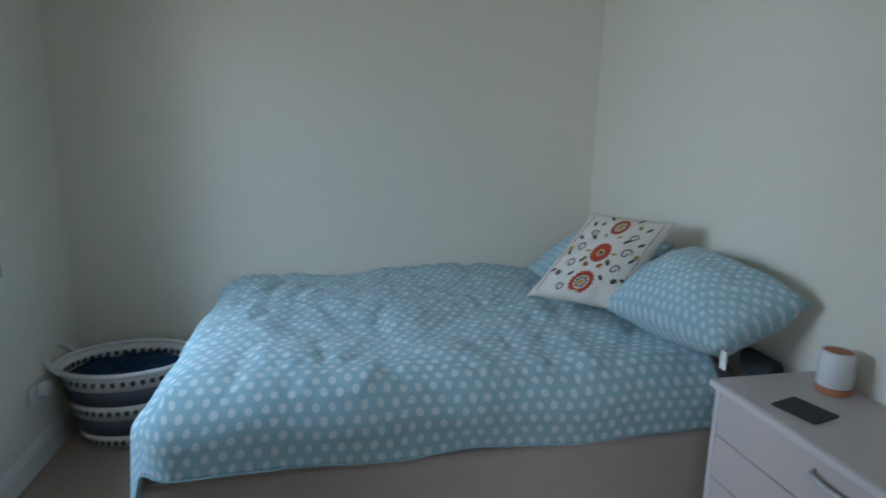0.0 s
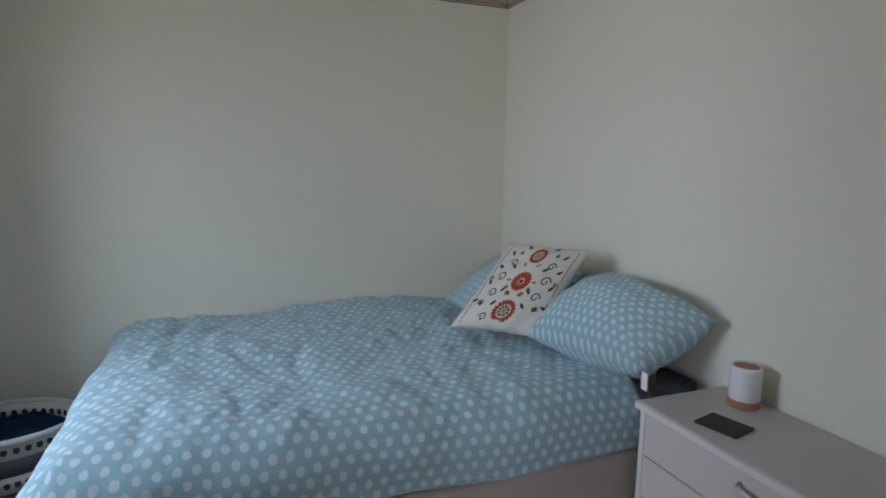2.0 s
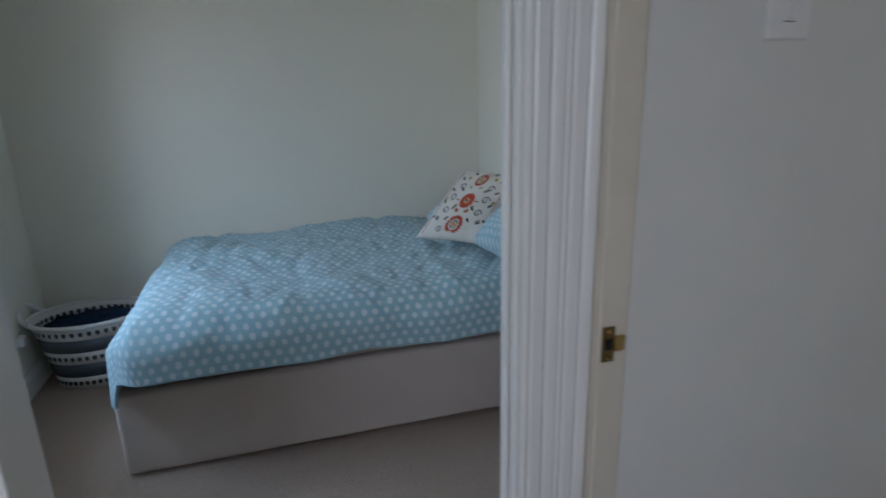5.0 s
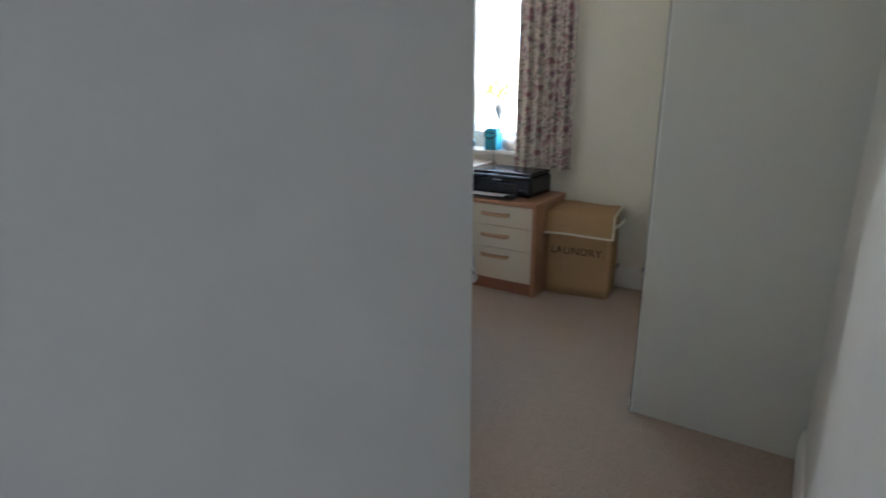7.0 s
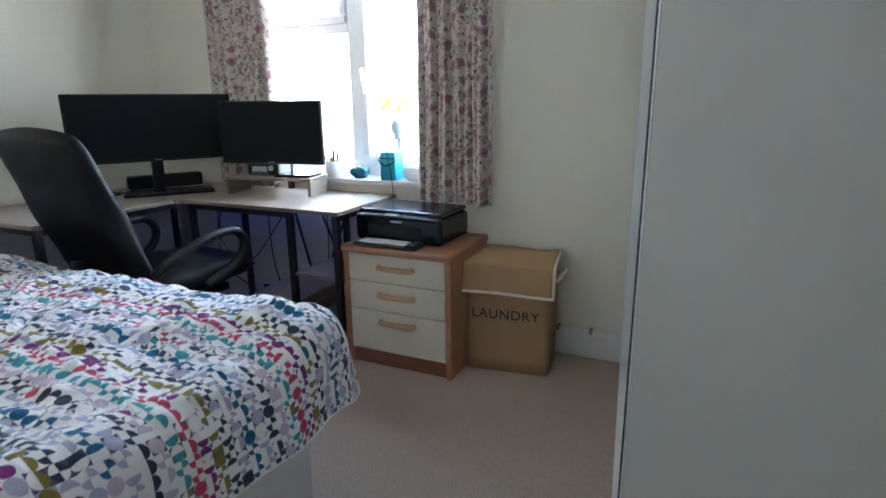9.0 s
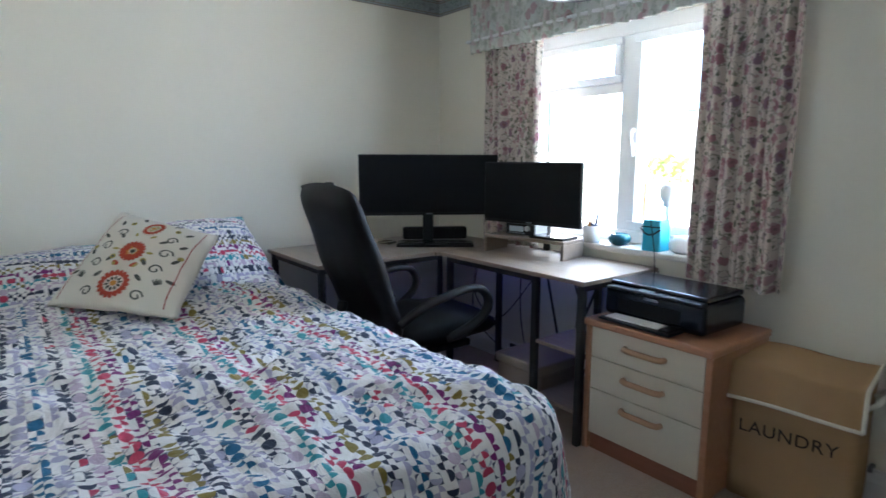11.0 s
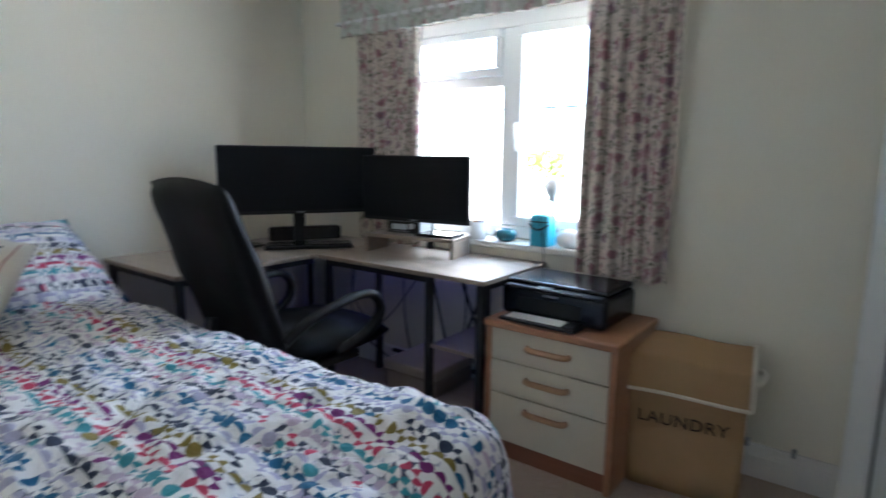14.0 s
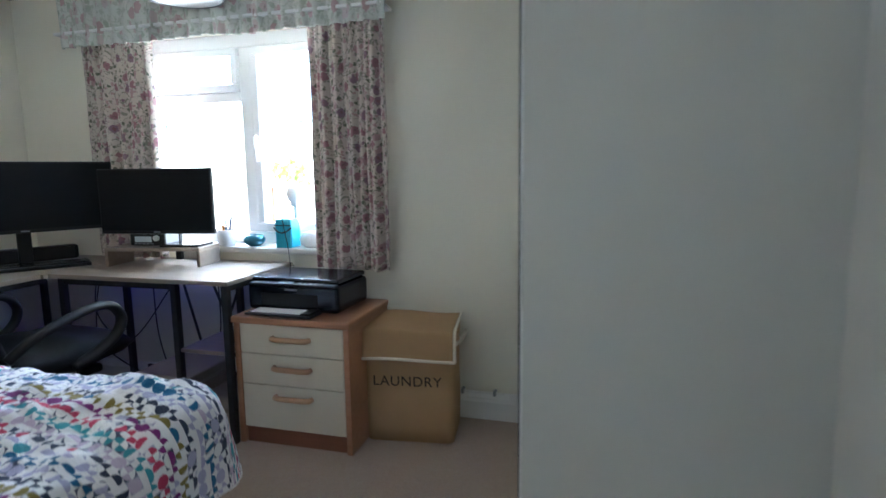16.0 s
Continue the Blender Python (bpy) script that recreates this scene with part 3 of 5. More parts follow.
part("edge_strip", B((-0.4255, 3.0885, 0.0), (-0.4205, 3.112, CH - 0.002), 0.002), PVC, ward)
SKEW = Matrix.Translation((-0.418, 3.11, 0)) @ pose(0, 0, 0, 0, 0, 6.4) @ Matrix.Translation((0.43, -3.11, 0))


def askew(a, b, bevel=0.0):
    """A box of the door set, turned slightly to fit the camera's view."""
    bm = B(a, b, bevel)
    bmesh.ops.transform(bm, matrix=SKEW, verts=bm.verts)
    return bm


part("floor_track", askew((-0.452, 3.135, 0.0005), (-0.33, 4.462, 0.018), 0.003), PVC, ward)
part("wall_post", askew((-0.455, 4.448, 0.019), (-0.36, 4.466, CH - 0.06), 0.003), PVC, ward)
part("head_track", askew((-0.44, 3.113, CH - 0.055), (-0.33, 4.462, CH - 0.002), 0.003), PVC, ward)
for x, y0, y1 in ((-0.372, 3.70, 4.445), (-0.408, 3.114, 3.80)):
    d = part("sliding_door", askew((x, y0, 0.022), (x + 0.018, y1, CH - 0.06)), WHITEEDGE, ward)
    part("mirror", askew((x - 0.004, y0 + 0.028, 0.05), (x - 0.001, y1 - 0.028, CH - 0.09)), MIRROR, d, "silvered mirror")
    for ya, yb in ((y0, y0 + 0.024), (y1 - 0.024, y1)):
        part("stile", askew((x - 0.014, ya, 0.02), (x - 0.0005, yb, CH - 0.06), 0.003), PVC, d)
    for ya, yb in ((y0 + 0.0245, y0 + 0.0275), (y1 - 0.0275, y1 - 0.0245)):
        part("gasket", askew((x - 0.008, ya, 0.03), (x - 0.0005, yb, CH - 0.07)), BLACKPLASTIC, d)
part("back_panel", B((0.13, 3.113, 0.02), (0.146, 4.49, CH - 0.06)), WHITEEDGE, ward)

# outside: ground to the horizon
solo("ground", B((-800, -800, -0.7), (800, 800, -0.35)), plain("mown_grass", (0.10, 0.15, 0.05), 0.95, vary=0.4, scale=0.5), "mown garden lawn reaching to the horizon", "ground", kind="structure")

# ---- soft goods ----


def rnd(p, s=1.0, k=0.0):
    return noise.noise(Vector((p[0] * s + k, p[1] * s - k, (p[2] if len(p) > 2 else 0.0) * s + 0.37 * k)))


def duvet(o, eu, ev, ls, lt, hang, top, r, puff, seed, nu=150, nv=130, foot=None):
    """A quilt whose edges hang over two sides. eu and ev run along the bed; ls and lt are the flat lengths."""
    o, eu, ev = Vector(o), Vector(eu), Vector(ev)
    foot = foot or hang

    def f(u, v):
        s, t = u * (ls + foot), v * (lt + hang)
        ex, ey = max(0.0, s - ls), max(0.0, t - lt)
        e = max(ex, ey)
        d = Vector((ex, ey))
        if d.length > 1e-6:
            d.normalize()
        arc = r * math.pi / 2
        if e < arc:
            a = e / r
            h, drop = r * math.sin(a), r * (1 - math.cos(a))
        else:
            h, drop = r + (e - arc) * 0.10, r + (e - arc)
        p = o + eu * (min(s, ls) + d.x * h) + ev * (min(t, lt) + d.y * h)
        z = top - drop
        flat = max(0.0, 1 - e / 0.12)
        wr = rnd((s, t), 2.2, seed) * 0.6 + abs(rnd((s * 1.2, t * 0.8), 6.0, seed + 3)) * 0.5 + abs(rnd((s, t * 1.6), 13.0, seed + 9)) * 0.28
        z += puff * (0.25 + wr) * (0.35 + 0.65 * flat) + 0.012 * rnd((s, t), 3.5, seed + 20) * (1 - flat)
        side = 0.020 * rnd((s, t), 5.0, seed + 5) * min(1.0, e / 0.1)
        p += (eu * d.x + ev * d.y) * side
        return (p.x, p.y, z)

    hem = tube(bmesh.new(), [f(1, k / 60) for k in range(61)] + [f(1 - k / 60, 1) for k in range(1, 61)], 0.0025, 6)
    return grid(f, nu, nv, lambda u, v: (u * (ls + foot), v * (lt + hang)), 0.012), hem


def pillow_surface(c, thick, seed, sag=0.0):
    """Upper and lower face of a stuffed pillow between four corners (bottom left, bottom right, top right, top left)."""
    c = [Vector(p) for p in c]
    nrm = (c[1] - c[0]).cross(c[3] - c[0]).normalized()
    if nrm.z < 0:
        nrm = -nrm

    def f(u, v, side):
        a, b = 2 * u - 1, 2 * v - 1
        pin = 0.035
        uu = 0.5 + (a * (1 - pin * (1 - b * b))) / 2
        vv = 0.5 + (b * (1 - pin * (1 - a * a))) / 2
        p = c[0].lerp(c[1], uu).lerp(c[3].lerp(c[2], uu), vv)
        h = thick / 2 * max(0.0, (1 - abs(a) ** 2.6)) ** 0.6 * max(0.0, (1 - abs(b) ** 2.6)) ** 0.6
        h *= 1 + 0.22 * rnd((u, v), 2.5, seed) + 0.10 * abs(rnd((u, v), 7.0, seed + 4))
        edge = 1 - max(abs(a), abs(b))
        p = p + nrm * (h * side + 0.010 * rnd((u, v), 6.0, seed + 8) * (1 - edge))
        p.z -= sag * (1 - a * a) * (1 - b * b)
        return p

    return f


def pillow(c, thick, seed, w, h, n=34):
    f = pillow_surface(c, thick, seed)
    bm = bmesh.new()
    lay = bm.loops.layers.uv.new("UVMap")
    top = [[bm.verts.new(f(i / n, j / n, 1)) for j in range(n + 1)] for i in range(n + 1)]
    bot = [[top[i][j] if i in (0, n) or j in (0, n) else bm.verts.new(f(i / n, j / n, -1)) for j in range(n + 1)] for i in range(n + 1)]
    for g in (top, bot):
        for i in range(n):
            for j in range(n):
                fa = bm.faces.new((g[i][j], g[i + 1][j], g[i + 1][j + 1], g[i][j + 1]))
                for l, (a, b) in zip(fa.loops, ((i, j), (i + 1, j), (i + 1, j + 1), (i, j + 1))):
                    l[lay].uv = (a / n * w + seed, b / n * h)
    return bm


def embroidery(bm, f, pts):
    """A flat patch of thread that follows the cushion."""
    du = 0.004
    vs = []
    for u, v in pts:
        u, v = min(0.98, max(0.02, u)), min(0.98, max(0.02, v))
        p = f(u, v, 1)
        n = (f(min(1, u + du), v, 1) - p).cross(f(u, min(1, v + du), 1) - p).normalized()
        if n.z < 0:
            n = -n
        vs.append(bm.verts.new(p + n * 0.0022))
    bm.faces.new(vs)


def petal(c, ang, r0, r1, w, n=8):
    out = []
    for k in range(n):
        a = 2 * math.pi * k / n
        x, y = (r0 + r1) / 2 + (r1 - r0) / 2 * math.cos(a), w * math.sin(a)
        out.append((c[0] + x * math.cos(ang) - y * math.sin(ang), c[1] + x * math.sin(ang) + y * math.cos(ang)))
    return out


def disc(c, r, n=14):
    return [(c[0] + r * math.cos(2 * math.pi * k / n), c[1] + r * math.sin(2 * math.pi * k / n)) for k in range(n)]


def stroke(bm, f, path, w):
    for (x0, y0), (x1, y1) in zip(path, path[1:]):
        d = math.hypot(x1 - x0, y1 - y0) or 1
        nx, ny = -(y1 - y0) / d * w, (x1 - x0) / d * w
        embroidery(bm, f, [(x0 - nx, y0 - ny), (x1 - nx, y1 - ny), (x1 + nx, y1 + ny), (x0 + nx, y0 + ny)])


def flower_cushion(base, corners, label):
    """An ivory cushion with embroidered flowers, scrolls and leaves down the middle."""
    ob = thing("cushion", base, label, "cushion")
    part("cover", pillow(corners, 0.13, 3.0, 0.42, 0.42, 40), LINEN, ob, smooth=True)
    f = pillow_surface(corners, 0.13, 3.0)
    sets = {k: bmesh.new() for k in ("red", "amber", "olive", "charcoal", "border")}
    for c, r, inner in (((0.50, 0.20), 0.13, "charcoal"), ((0.50, 0.53), 0.11, "amber"), ((0.50, 0.84), 0.10, "olive")):
        m = 18
        for k in range(m):
            embroidery(sets["red"], f, petal(c, 2 * math.pi * k / m, r * 0.55, r, r * 0.15))
        embroidery(sets["amber" if inner != "amber" else "charcoal"], f, disc(c, r * 0.20))
        for k in range(10):
            embroidery(sets[inner], f, petal(c, 2 * math.pi * (k + 0.5) / 10, r * 0.24, r * 0.52, r * 0.09))
    for s in (-1, 1):
        for cx, cy, r in ((0.24, 0.56, 0.06), (0.25, 0.38, 0.055), (0.27, 0.73, 0.05), (0.30, 0.12, 0.05)):
            path = [(0.5 + s * (0.5 - cx) * 1.0 + s * r * (1 - k / 16) * math.cos(0.6 * k), cy + r * (1 - k / 16) * math.sin(0.6 * k)) for k in range(13)]
            stroke(sets["charcoal"], f, path, 0.007)
        for cx, cy, a in ((0.16, 0.47, 2.2), (0.18, 0.66, 2.6), (0.33, 0.40, 0.9), (0.34, 0.66, 2.4), (0.14, 0.30, 3.4), (0.36, 0.30, 3.9), (0.20, 0.82, 2.2), (0.36, 0.92, 2.5)):
            embroidery(sets["charcoal"], f, petal((0.5 + s * (0.5 - cx), cy), a if s < 0 else math.pi - a, 0.0, 0.075, 0.017))
        for cx, cy in ((0.12, 0.55), (0.28, 0.86), (0.37, 0.45)):
            embroidery(sets["olive"], f, disc((0.5 + s * (0.5 - cx), cy), 0.024))
            embroidery(sets["charcoal"], f, disc((0.5 + s * (0.5 - cx), cy), 0.011, 8))
        for k in range(5):
            x = 0.5 + s * 0.30
            stroke(sets["charcoal"], f, [(x, 0.24), (x + s * 0.05 * math.cos(k * 0.5), 0.24 + 0.06 * math.sin(k * 0.5 + 0.4))], 0.006)
        embroidery(sets["red"], f, petal((0.5 + s * 0.05, 0.37), math.pi / 2 - s * 0.9, 0.0, 0.07, 0.022))
        for k in range(30):
            v0 = 0.05 + k * 0.03
            stroke(sets["border"], f, [(0.5 + s * 0.415, v0), (0.5 + s * 0.415, v0 + 0.027)], 0.0045)
    for k in range(12):
        a = 2 * math.pi * k / 12
        embroidery(sets["red"], f, petal((0.50, 0.53), a, 0.035, 0.088, 0.026))
    for cx, cy, a in ((0.42, 0.36, 2.0), (0.58, 0.36, 1.1), (0.44, 0.70, 2.3), (0.56, 0.70, 0.8), (0.38, 0.53, 3.1), (0.62, 0.53, 0.0)):
        embroidery(sets["olive"], f, petal((cx, cy), a, 0.0, 0.060, 0.014))
    for k, m in (("red", REDORANGE), ("amber", AMBER), ("olive", OLIVETHREAD), ("charcoal", GREYTHREAD), ("border", REDTHREAD)):
        tagged(part("embroidery", sets[k], m, ob), kind="stuff")
    return ob


def curtain(name, x0, x1, y, z0, z1, folds, label, material, gather=0.0, depth=0.035, seed=0.0, category="curtain", n=150, along=(1, 0), flare=0.0):
    """A hanging pleated cloth from x0 to x1."""
    w = x1 - x0
    ax, ay = along

    def f(u, v):
        uu = u + 0.012 * rnd((u, v), 3.0, seed)
        fold = math.sin(uu * folds * 2 * math.pi + 1.1 * rnd((u, v * 0.4), 5.0, seed + 2)) + 0.45 * math.sin(uu * folds * 4.7 * math.pi + 2.0 + 0.6 * v)
        d = depth * fold * (0.55 + 0.45 * (1 - v)) + 0.01 * rnd((u, v), 4.0, seed + 7)
        q = 0.5 + (u - 0.5) * (1 + flare * (1 - v))
        pos = x0 + w * (q - gather * (1 - q) * math.sin(math.pi * min(1, v * 1.1)) * 0.0)
        return (pos * ax + (y + d) * ay, (y + d) * ax + pos * ay, z0 + v * (z1 - z0) + 0.012 * rnd((u * 3, 0), 3.0, seed + 4) * (1 - v))

    return f, w


def hang(name, base, x0, x1, y, z0, z1, folds, label, material, category="curtain", cloth=2.0, **kw):
    f, w = curtain(name, x0, x1, y, z0, z1, folds, label, material, **kw)
    bm = grid(f, 170, 44, lambda u, v: (u * w * cloth + x0, v * (z1 - z0)), 0.003)
    return solo(name, bm, material, label, category, smooth=True)


hang("curtain", None, -2.925, -2.48, 4.43, 0.74, 1.86, 5.0, "floral pink and grey cotton curtain, drawn open", CURTAIN, seed=1.0, depth=0.026)
hang("curtain", None, -1.600, -1.225, 4.42, 0.715, 1.86, 4.6, "floral pink and grey cotton curtain, drawn open", CURTAIN, seed=5.0, depth=0.028, flare=0.03)
val = hang("pelmet_frill", None, -2.97, -1.185, 4.35, 1.825, 2.13, 24.0, "gathered pale green floral curtain valance", VALANCE, "valance", seed=9.0, depth=0.014)
solo("curtain_rail", B((-3.0, 4.34, 1.89), (-1.2, 4.47, 1.905), 0.003), PVC, "white curtain rail behind the valance", "curtain rail")
hang("curtain", None, -2.40, -2.22, -0.88, 0.84, 2.0, 3.0, "pale floral curtain with dark red trim", CURTAIN, seed=14.0, depth=0.02)

# ---- study bedroom: the bed ----
bed = thing("double_bed", (-2.25, 2.47, 0), "cream divan double bed with drawers against the wall", "bed")
base = part("divan_base", B((-3.32, 1.86, 0.03), (-1.30, 3.10, 0.33), 0.02, 3), DIVANB, bed)
part("mattress", B((-3.32, 1.85, 0.335), (-1.27, 3.11, 0.575), 0.05, 4), MATTRESS, bed, smooth=True)
drawer = part("drawer", B((-1.299, 1.98, 0.06), (-1.292, 2.66, 0.29), 0.004), DIVANB, base)
part("handle", B((-1.291, 2.27, 0.18), (-1.283, 2.37, 0.20), 0.003), CHROME, drawer)
for x in (-3.2, -1.42):
    for y in (1.95, 3.0):
        part("castor", lathe(bmesh.new(), (x, y, 0), [(0.022, 0), (0.022, 0.028), (0.012, 0.03)], 12), BLACKPLASTIC, bed)
cover, hem = duvet((-3.22, 1.815, 0), (1, 0, 0), (0, 1, 0), 1.97, 1.265, 0.28, 0.625, 0.10, 0.085, 2.0)
quilt = solo("duvet", cover, PRINT, "white duvet printed with coloured half circles, rumpled", "duvet", smooth=True)
part("hem", hem, PRINT, quilt, smooth=True)
for c, sd in ((((-2.97, 1.83, 0.60), (-2.97, 2.50, 0.61), (-3.40, 2.50, 0.83), (-3.40, 1.83, 0.78)), 11.0), (((-2.95, 2.54, 0.61), (-3.02, 3.20, 0.60), (-3.40, 3.12, 0.92), (-3.40, 2.58, 0.90)), 23.0)):
    solo("pillow", pillow(c, 0.16, sd, 0.7, 0.46), PRINT, "pillow in a geometric half-circle print cover", "pillow", smooth=True, group="pillows on the double bed")
flower_cushion((-2.95, 2.5, 0.62), ((-2.93, 2.21, 0.665), (-2.40, 2.55, 0.675), (-2.92, 2.86, 0.885), (-3.10, 2.516, 1.00)), "ivory cushion with embroidered red flowers leaning on pillows")

# ---- desk ----
desk = thing("corner_desk", (-2.6, 4.1, 0), "L-shaped oak-effect desk on black metal legs", "desk")
DZ = 0.73
part("desktop", B((-2.775, 3.955, DZ - 0.02), (-1.80, 4.492, DZ), 0.003), DESKTOP, desk)
part("desktop", B((-3.42, 3.25, DZ - 0.02), (-2.777, 4.492, DZ), 0.003), DESKTOP, desk)
part("corner_infill", B((-2.87, 3.93, DZ - 0.0195), (-2.76, 3.954, DZ - 0.0005), 0.002), DESKTOP, desk)


def leg(x, y, z1=DZ - 0.022, z0=0.0, r=0.015):
    part("leg", B((x - r, y - r, z0), (x + r, y + r, z1), 0.003), BLACKMETAL, desk)


for x, y in ((-2.09, 3.985), (-1.83, 3.985), (-1.83, 4.44), (-2.80, 4.43), (-2.72, 3.99), (-3.39, 3.28), (-2.81, 3.28), (-3.39, 4.43), (-2.09, 4.44)):
    leg(x, y)
for a, b in (((-2.705, 3.977, 0.68), (-2.11, 3.993, 0.706)), ((-1.838, 4.0, 0.68), (-1.822, 4.42, 0.706)), ((-3.37, 3.272, 0.68), (-2.83, 3.288, 0.706)), ((-2.818, 3.3, 0.68), (-2.802, 3.97, 0.706)),
             ((-2.098, 4.0, 0.385), (-2.082, 4.42, 0.400)), ((-1.838, 4.0, 0.385), (-1.822, 4.42, 0.400)), ((-2.70, 4.425, 0.12), (-2.11, 4.44, 0.14))):
    part("rail", B(a, b, 0.002), BLACKMETAL, desk)
part("shelf", B((-2.074, 3.975, 0.40), (-1.846, 4.42, 0.417), 0.002), DESKTOP, desk)
part("shelf", B((-2.074, 3.975, 0.14), (-1.846, 4.42, 0.157), 0.002), DESKTOP, desk)
for a, b in (((-2.28, 4.43, 0.70), (-2.04, 4.43, 0.14)), ((-2.04, 4.425, 0.70), (-2.28, 4.425, 0.14)), ((-2.45, 4.43, 0.70), (-2.30, 4.43, 0.15))):
    part("brace", tube(bmesh.new(), [a, b], 0.007, 8), BLACKMETAL, desk)
storage = thing("storage_box", (-2.2, 4.2, 0), "grey beige lidded box on the carpet under desk", "box")
part("body", B((-2.41, 4.06, 0.0), (-2.11, 4.36, 0.20), 0.008), plain("grey_board", (0.33, 0.27, 0.23), 0.8), storage)
part("lid", B((-2.42, 4.05, 0.203), (-2.108, 4.37, 0.25), 0.008), plain("beige_board", (0.40, 0.33, 0.28), 0.8), storage)
solo("game_controller", lathe(bmesh.new(), (-1.90, 4.15, 0.417), [(0.05, 0), (0.065, 0.02), (0.05, 0.045), (0.01, 0.05)], 20, 0.6, 1.1), BLACKPLASTIC, "black rounded gadget lying on the desk shelf", "gadget", smooth=True)

# cables under and behind the desk
for k, pts in enumerate((((-2.95, 4.43, 0.70), (-2.85, 4.3, 0.45), (-2.7, 4.35, 0.30), (-2.5, 4.42, 0.55), (-2.42, 4.44, 0.70)),
                         ((-2.6, 4.44, 0.70), (-2.52, 4.36, 0.35), (-2.45, 4.38, 0.10), (-2.3, 4.42, 0.02)),
                         ((-2.2, 4.45, 0.70), (-2.16, 4.40, 0.40), (-2.22, 4.42, 0.15), (-2.1, 4.44, 0.02)),
                         ((-2.9, 4.4, 0.70), (-2.8, 4.25, 0.35), (-2.6, 4.3, 0.15), (-2.35, 4.41, 0.02)))):
    ps = [Vector(p) for p in pts]
    fine = []
    for i in range(len(ps) - 1):
        p0, p1, p2, p3 = ps[max(0, i - 1)], ps[i], ps[i + 1], ps[min(len(ps) - 1, i + 2)]
        for q in range(8):
            t = q / 8
            fine.append(0.5 * ((2 * p1) + (p2 - p0) * t + (2 * p0 - 5 * p1 + 4 * p2 - p3) * t * t + (3 * p1 - p0 - 3 * p2 + p3) * t ** 3))
    solo("cable", tube(bmesh.new(), fine + [ps[-1]], 0.0035, 6), BLACKPLASTIC, "thin black cable drooping beneath the desk", "cable", smooth=True, group="cables under the desk")

# glowing strip added behind the desk for a coloured glow whose source is unseen
LED = Nodes("blue_light_strip")
LED.bsdf.inputs["Emission Color"].default_value = (0.10, 0.12, 1.0, 1.0)
LED.bsdf.inputs["Emission Strength"].default_value = 4.0
LED = LED.done((0.2, 0.2, 0.4), 0.5)
solo("light_strip", B((-3.05, 4.44, DZ - 0.034), (-2.12, 4.452, DZ - 0.024), 0.002), LED, "blue glowing strip added beneath the desk for an unseen light", "light strip")

# ---- monitors ----


def monitor(base, rz, w, h, z0, label, stand=True):
    ob = thing("monitor", base, label, "monitor", "monitors on the desk", rz)
    bz = base[2]
    part("housing", B((-w / 2, 0.004, z0 - bz), (w / 2, 0.03, z0 + h - bz), 0.006), BLACKPLASTIC, ob, local=True)
    part("screen", B((-w / 2 + 0.008, 0.0005, z0 + 0.018 - bz), (w / 2 - 0.008, 0.0035, z0 + h - 0.008 - bz)), SCREEN, ob, local=True)
    part("back_cover", B((-w * 0.32, 0.031, z0 + 0.05 - bz), (w * 0.32, 0.055, z0 + h - 0.06 - bz), 0.01), BLACKPLASTIC, ob, local=True)
    part("badge", B((-0.018, 0.0030, z0 + 0.006 - bz), (0.018, 0.0038, z0 + 0.013 - bz)), GREYPL, ob, local=True)
    if stand:
        part("neck", B((-0.03, 0.058, 0.012), (0.03, 0.085, z0 + 0.14 - bz), 0.006), BLACKPLASTIC, ob, local=True)
        part("foot", B((-0.13, -0.02, 0.0), (0.13, 0.15, 0.012), 0.005), BLACKPLASTIC, ob, local=True)
    return ob


monitor((-2.99, 4.05, DZ), 60.5, 0.80, 0.345, 0.905, "wide black monitor, switched off, on the desk")
m2 = monitor((-2.435, 4.285, DZ), 8.0, 0.61, 0.325, 0.885, "second black monitor, switched off, above wooden riser", False)
part("post", B((-0.016, 0.165, 0.0), (0.016, 0.19, 0.33), 0.003), BLACKMETAL, m2, local=True)
part("arm", B((-0.02, 0.056, 0.30), (0.02, 0.164, 0.325), 0.003), BLACKMETAL, m2, local=True)
sb = thing("soundbar", (-3.12, 4.20, DZ), "black loudspeaker bar standing under the monitor", "speaker", rz=60.5)
part("body", B((-0.20, 0.06, 0.0), (0.20, 0.13, 0.075), 0.012), BLACKPLASTIC, sb, local=True)
part("grille", B((-0.18, 0.0585, 0.008), (0.18, 0.0615, 0.066)), BLACKMETAL, sb, local=True)
kb = thing("keyboard", (-2.96, 4.07, DZ), "low black keyboard lying below the wide monitor", "keyboard", rz=52.0)
part("body", B((-0.22, -0.07, 0.0), (0.22, 0.07, 0.018), 0.005), BLACKPLASTIC, kb, local=True)
for r in range(5):
    part("key_bar", B((-0.21, -0.06 + r * 0.025, 0.0182), (0.21, -0.04 + r * 0.025, 0.024), 0.002), GLOSSBLACK, kb, local=True)
solo("computer_mouse", lathe(bmesh.new(), (-2.88, 3.46, DZ), [(0.03, 0), (0.034, 0.012), (0.026, 0.028), (0.006, 0.034)], 18, 0.85, 1.5), BLACKPLASTIC, "black computer mouse on the desk", "mouse", smooth=True)
arm = thing("microphone_arm", (-3.38, 3.62, DZ), "thin black arm clamped to desk beside the wall", "arm")
part("pole", tube(bmesh.new(), [(-3.38, 3.62, DZ), (-3.38, 3.62, 1.02)], 0.008, 8), BLACKMETAL, arm)
part("head", B((-3.40, 3.60, 1.021), (-3.35, 3.65, 1.09), 0.01), BLACKPLASTIC, arm)
ad = thing("power_adapter", (-3.2, 3.75, DZ), "black power adapter with coiled lead", "adapter")
part("body", B((-3.24, 3.70, DZ), (-3.18, 3.80, DZ + 0.03), 0.006), BLACKPLASTIC, ad)
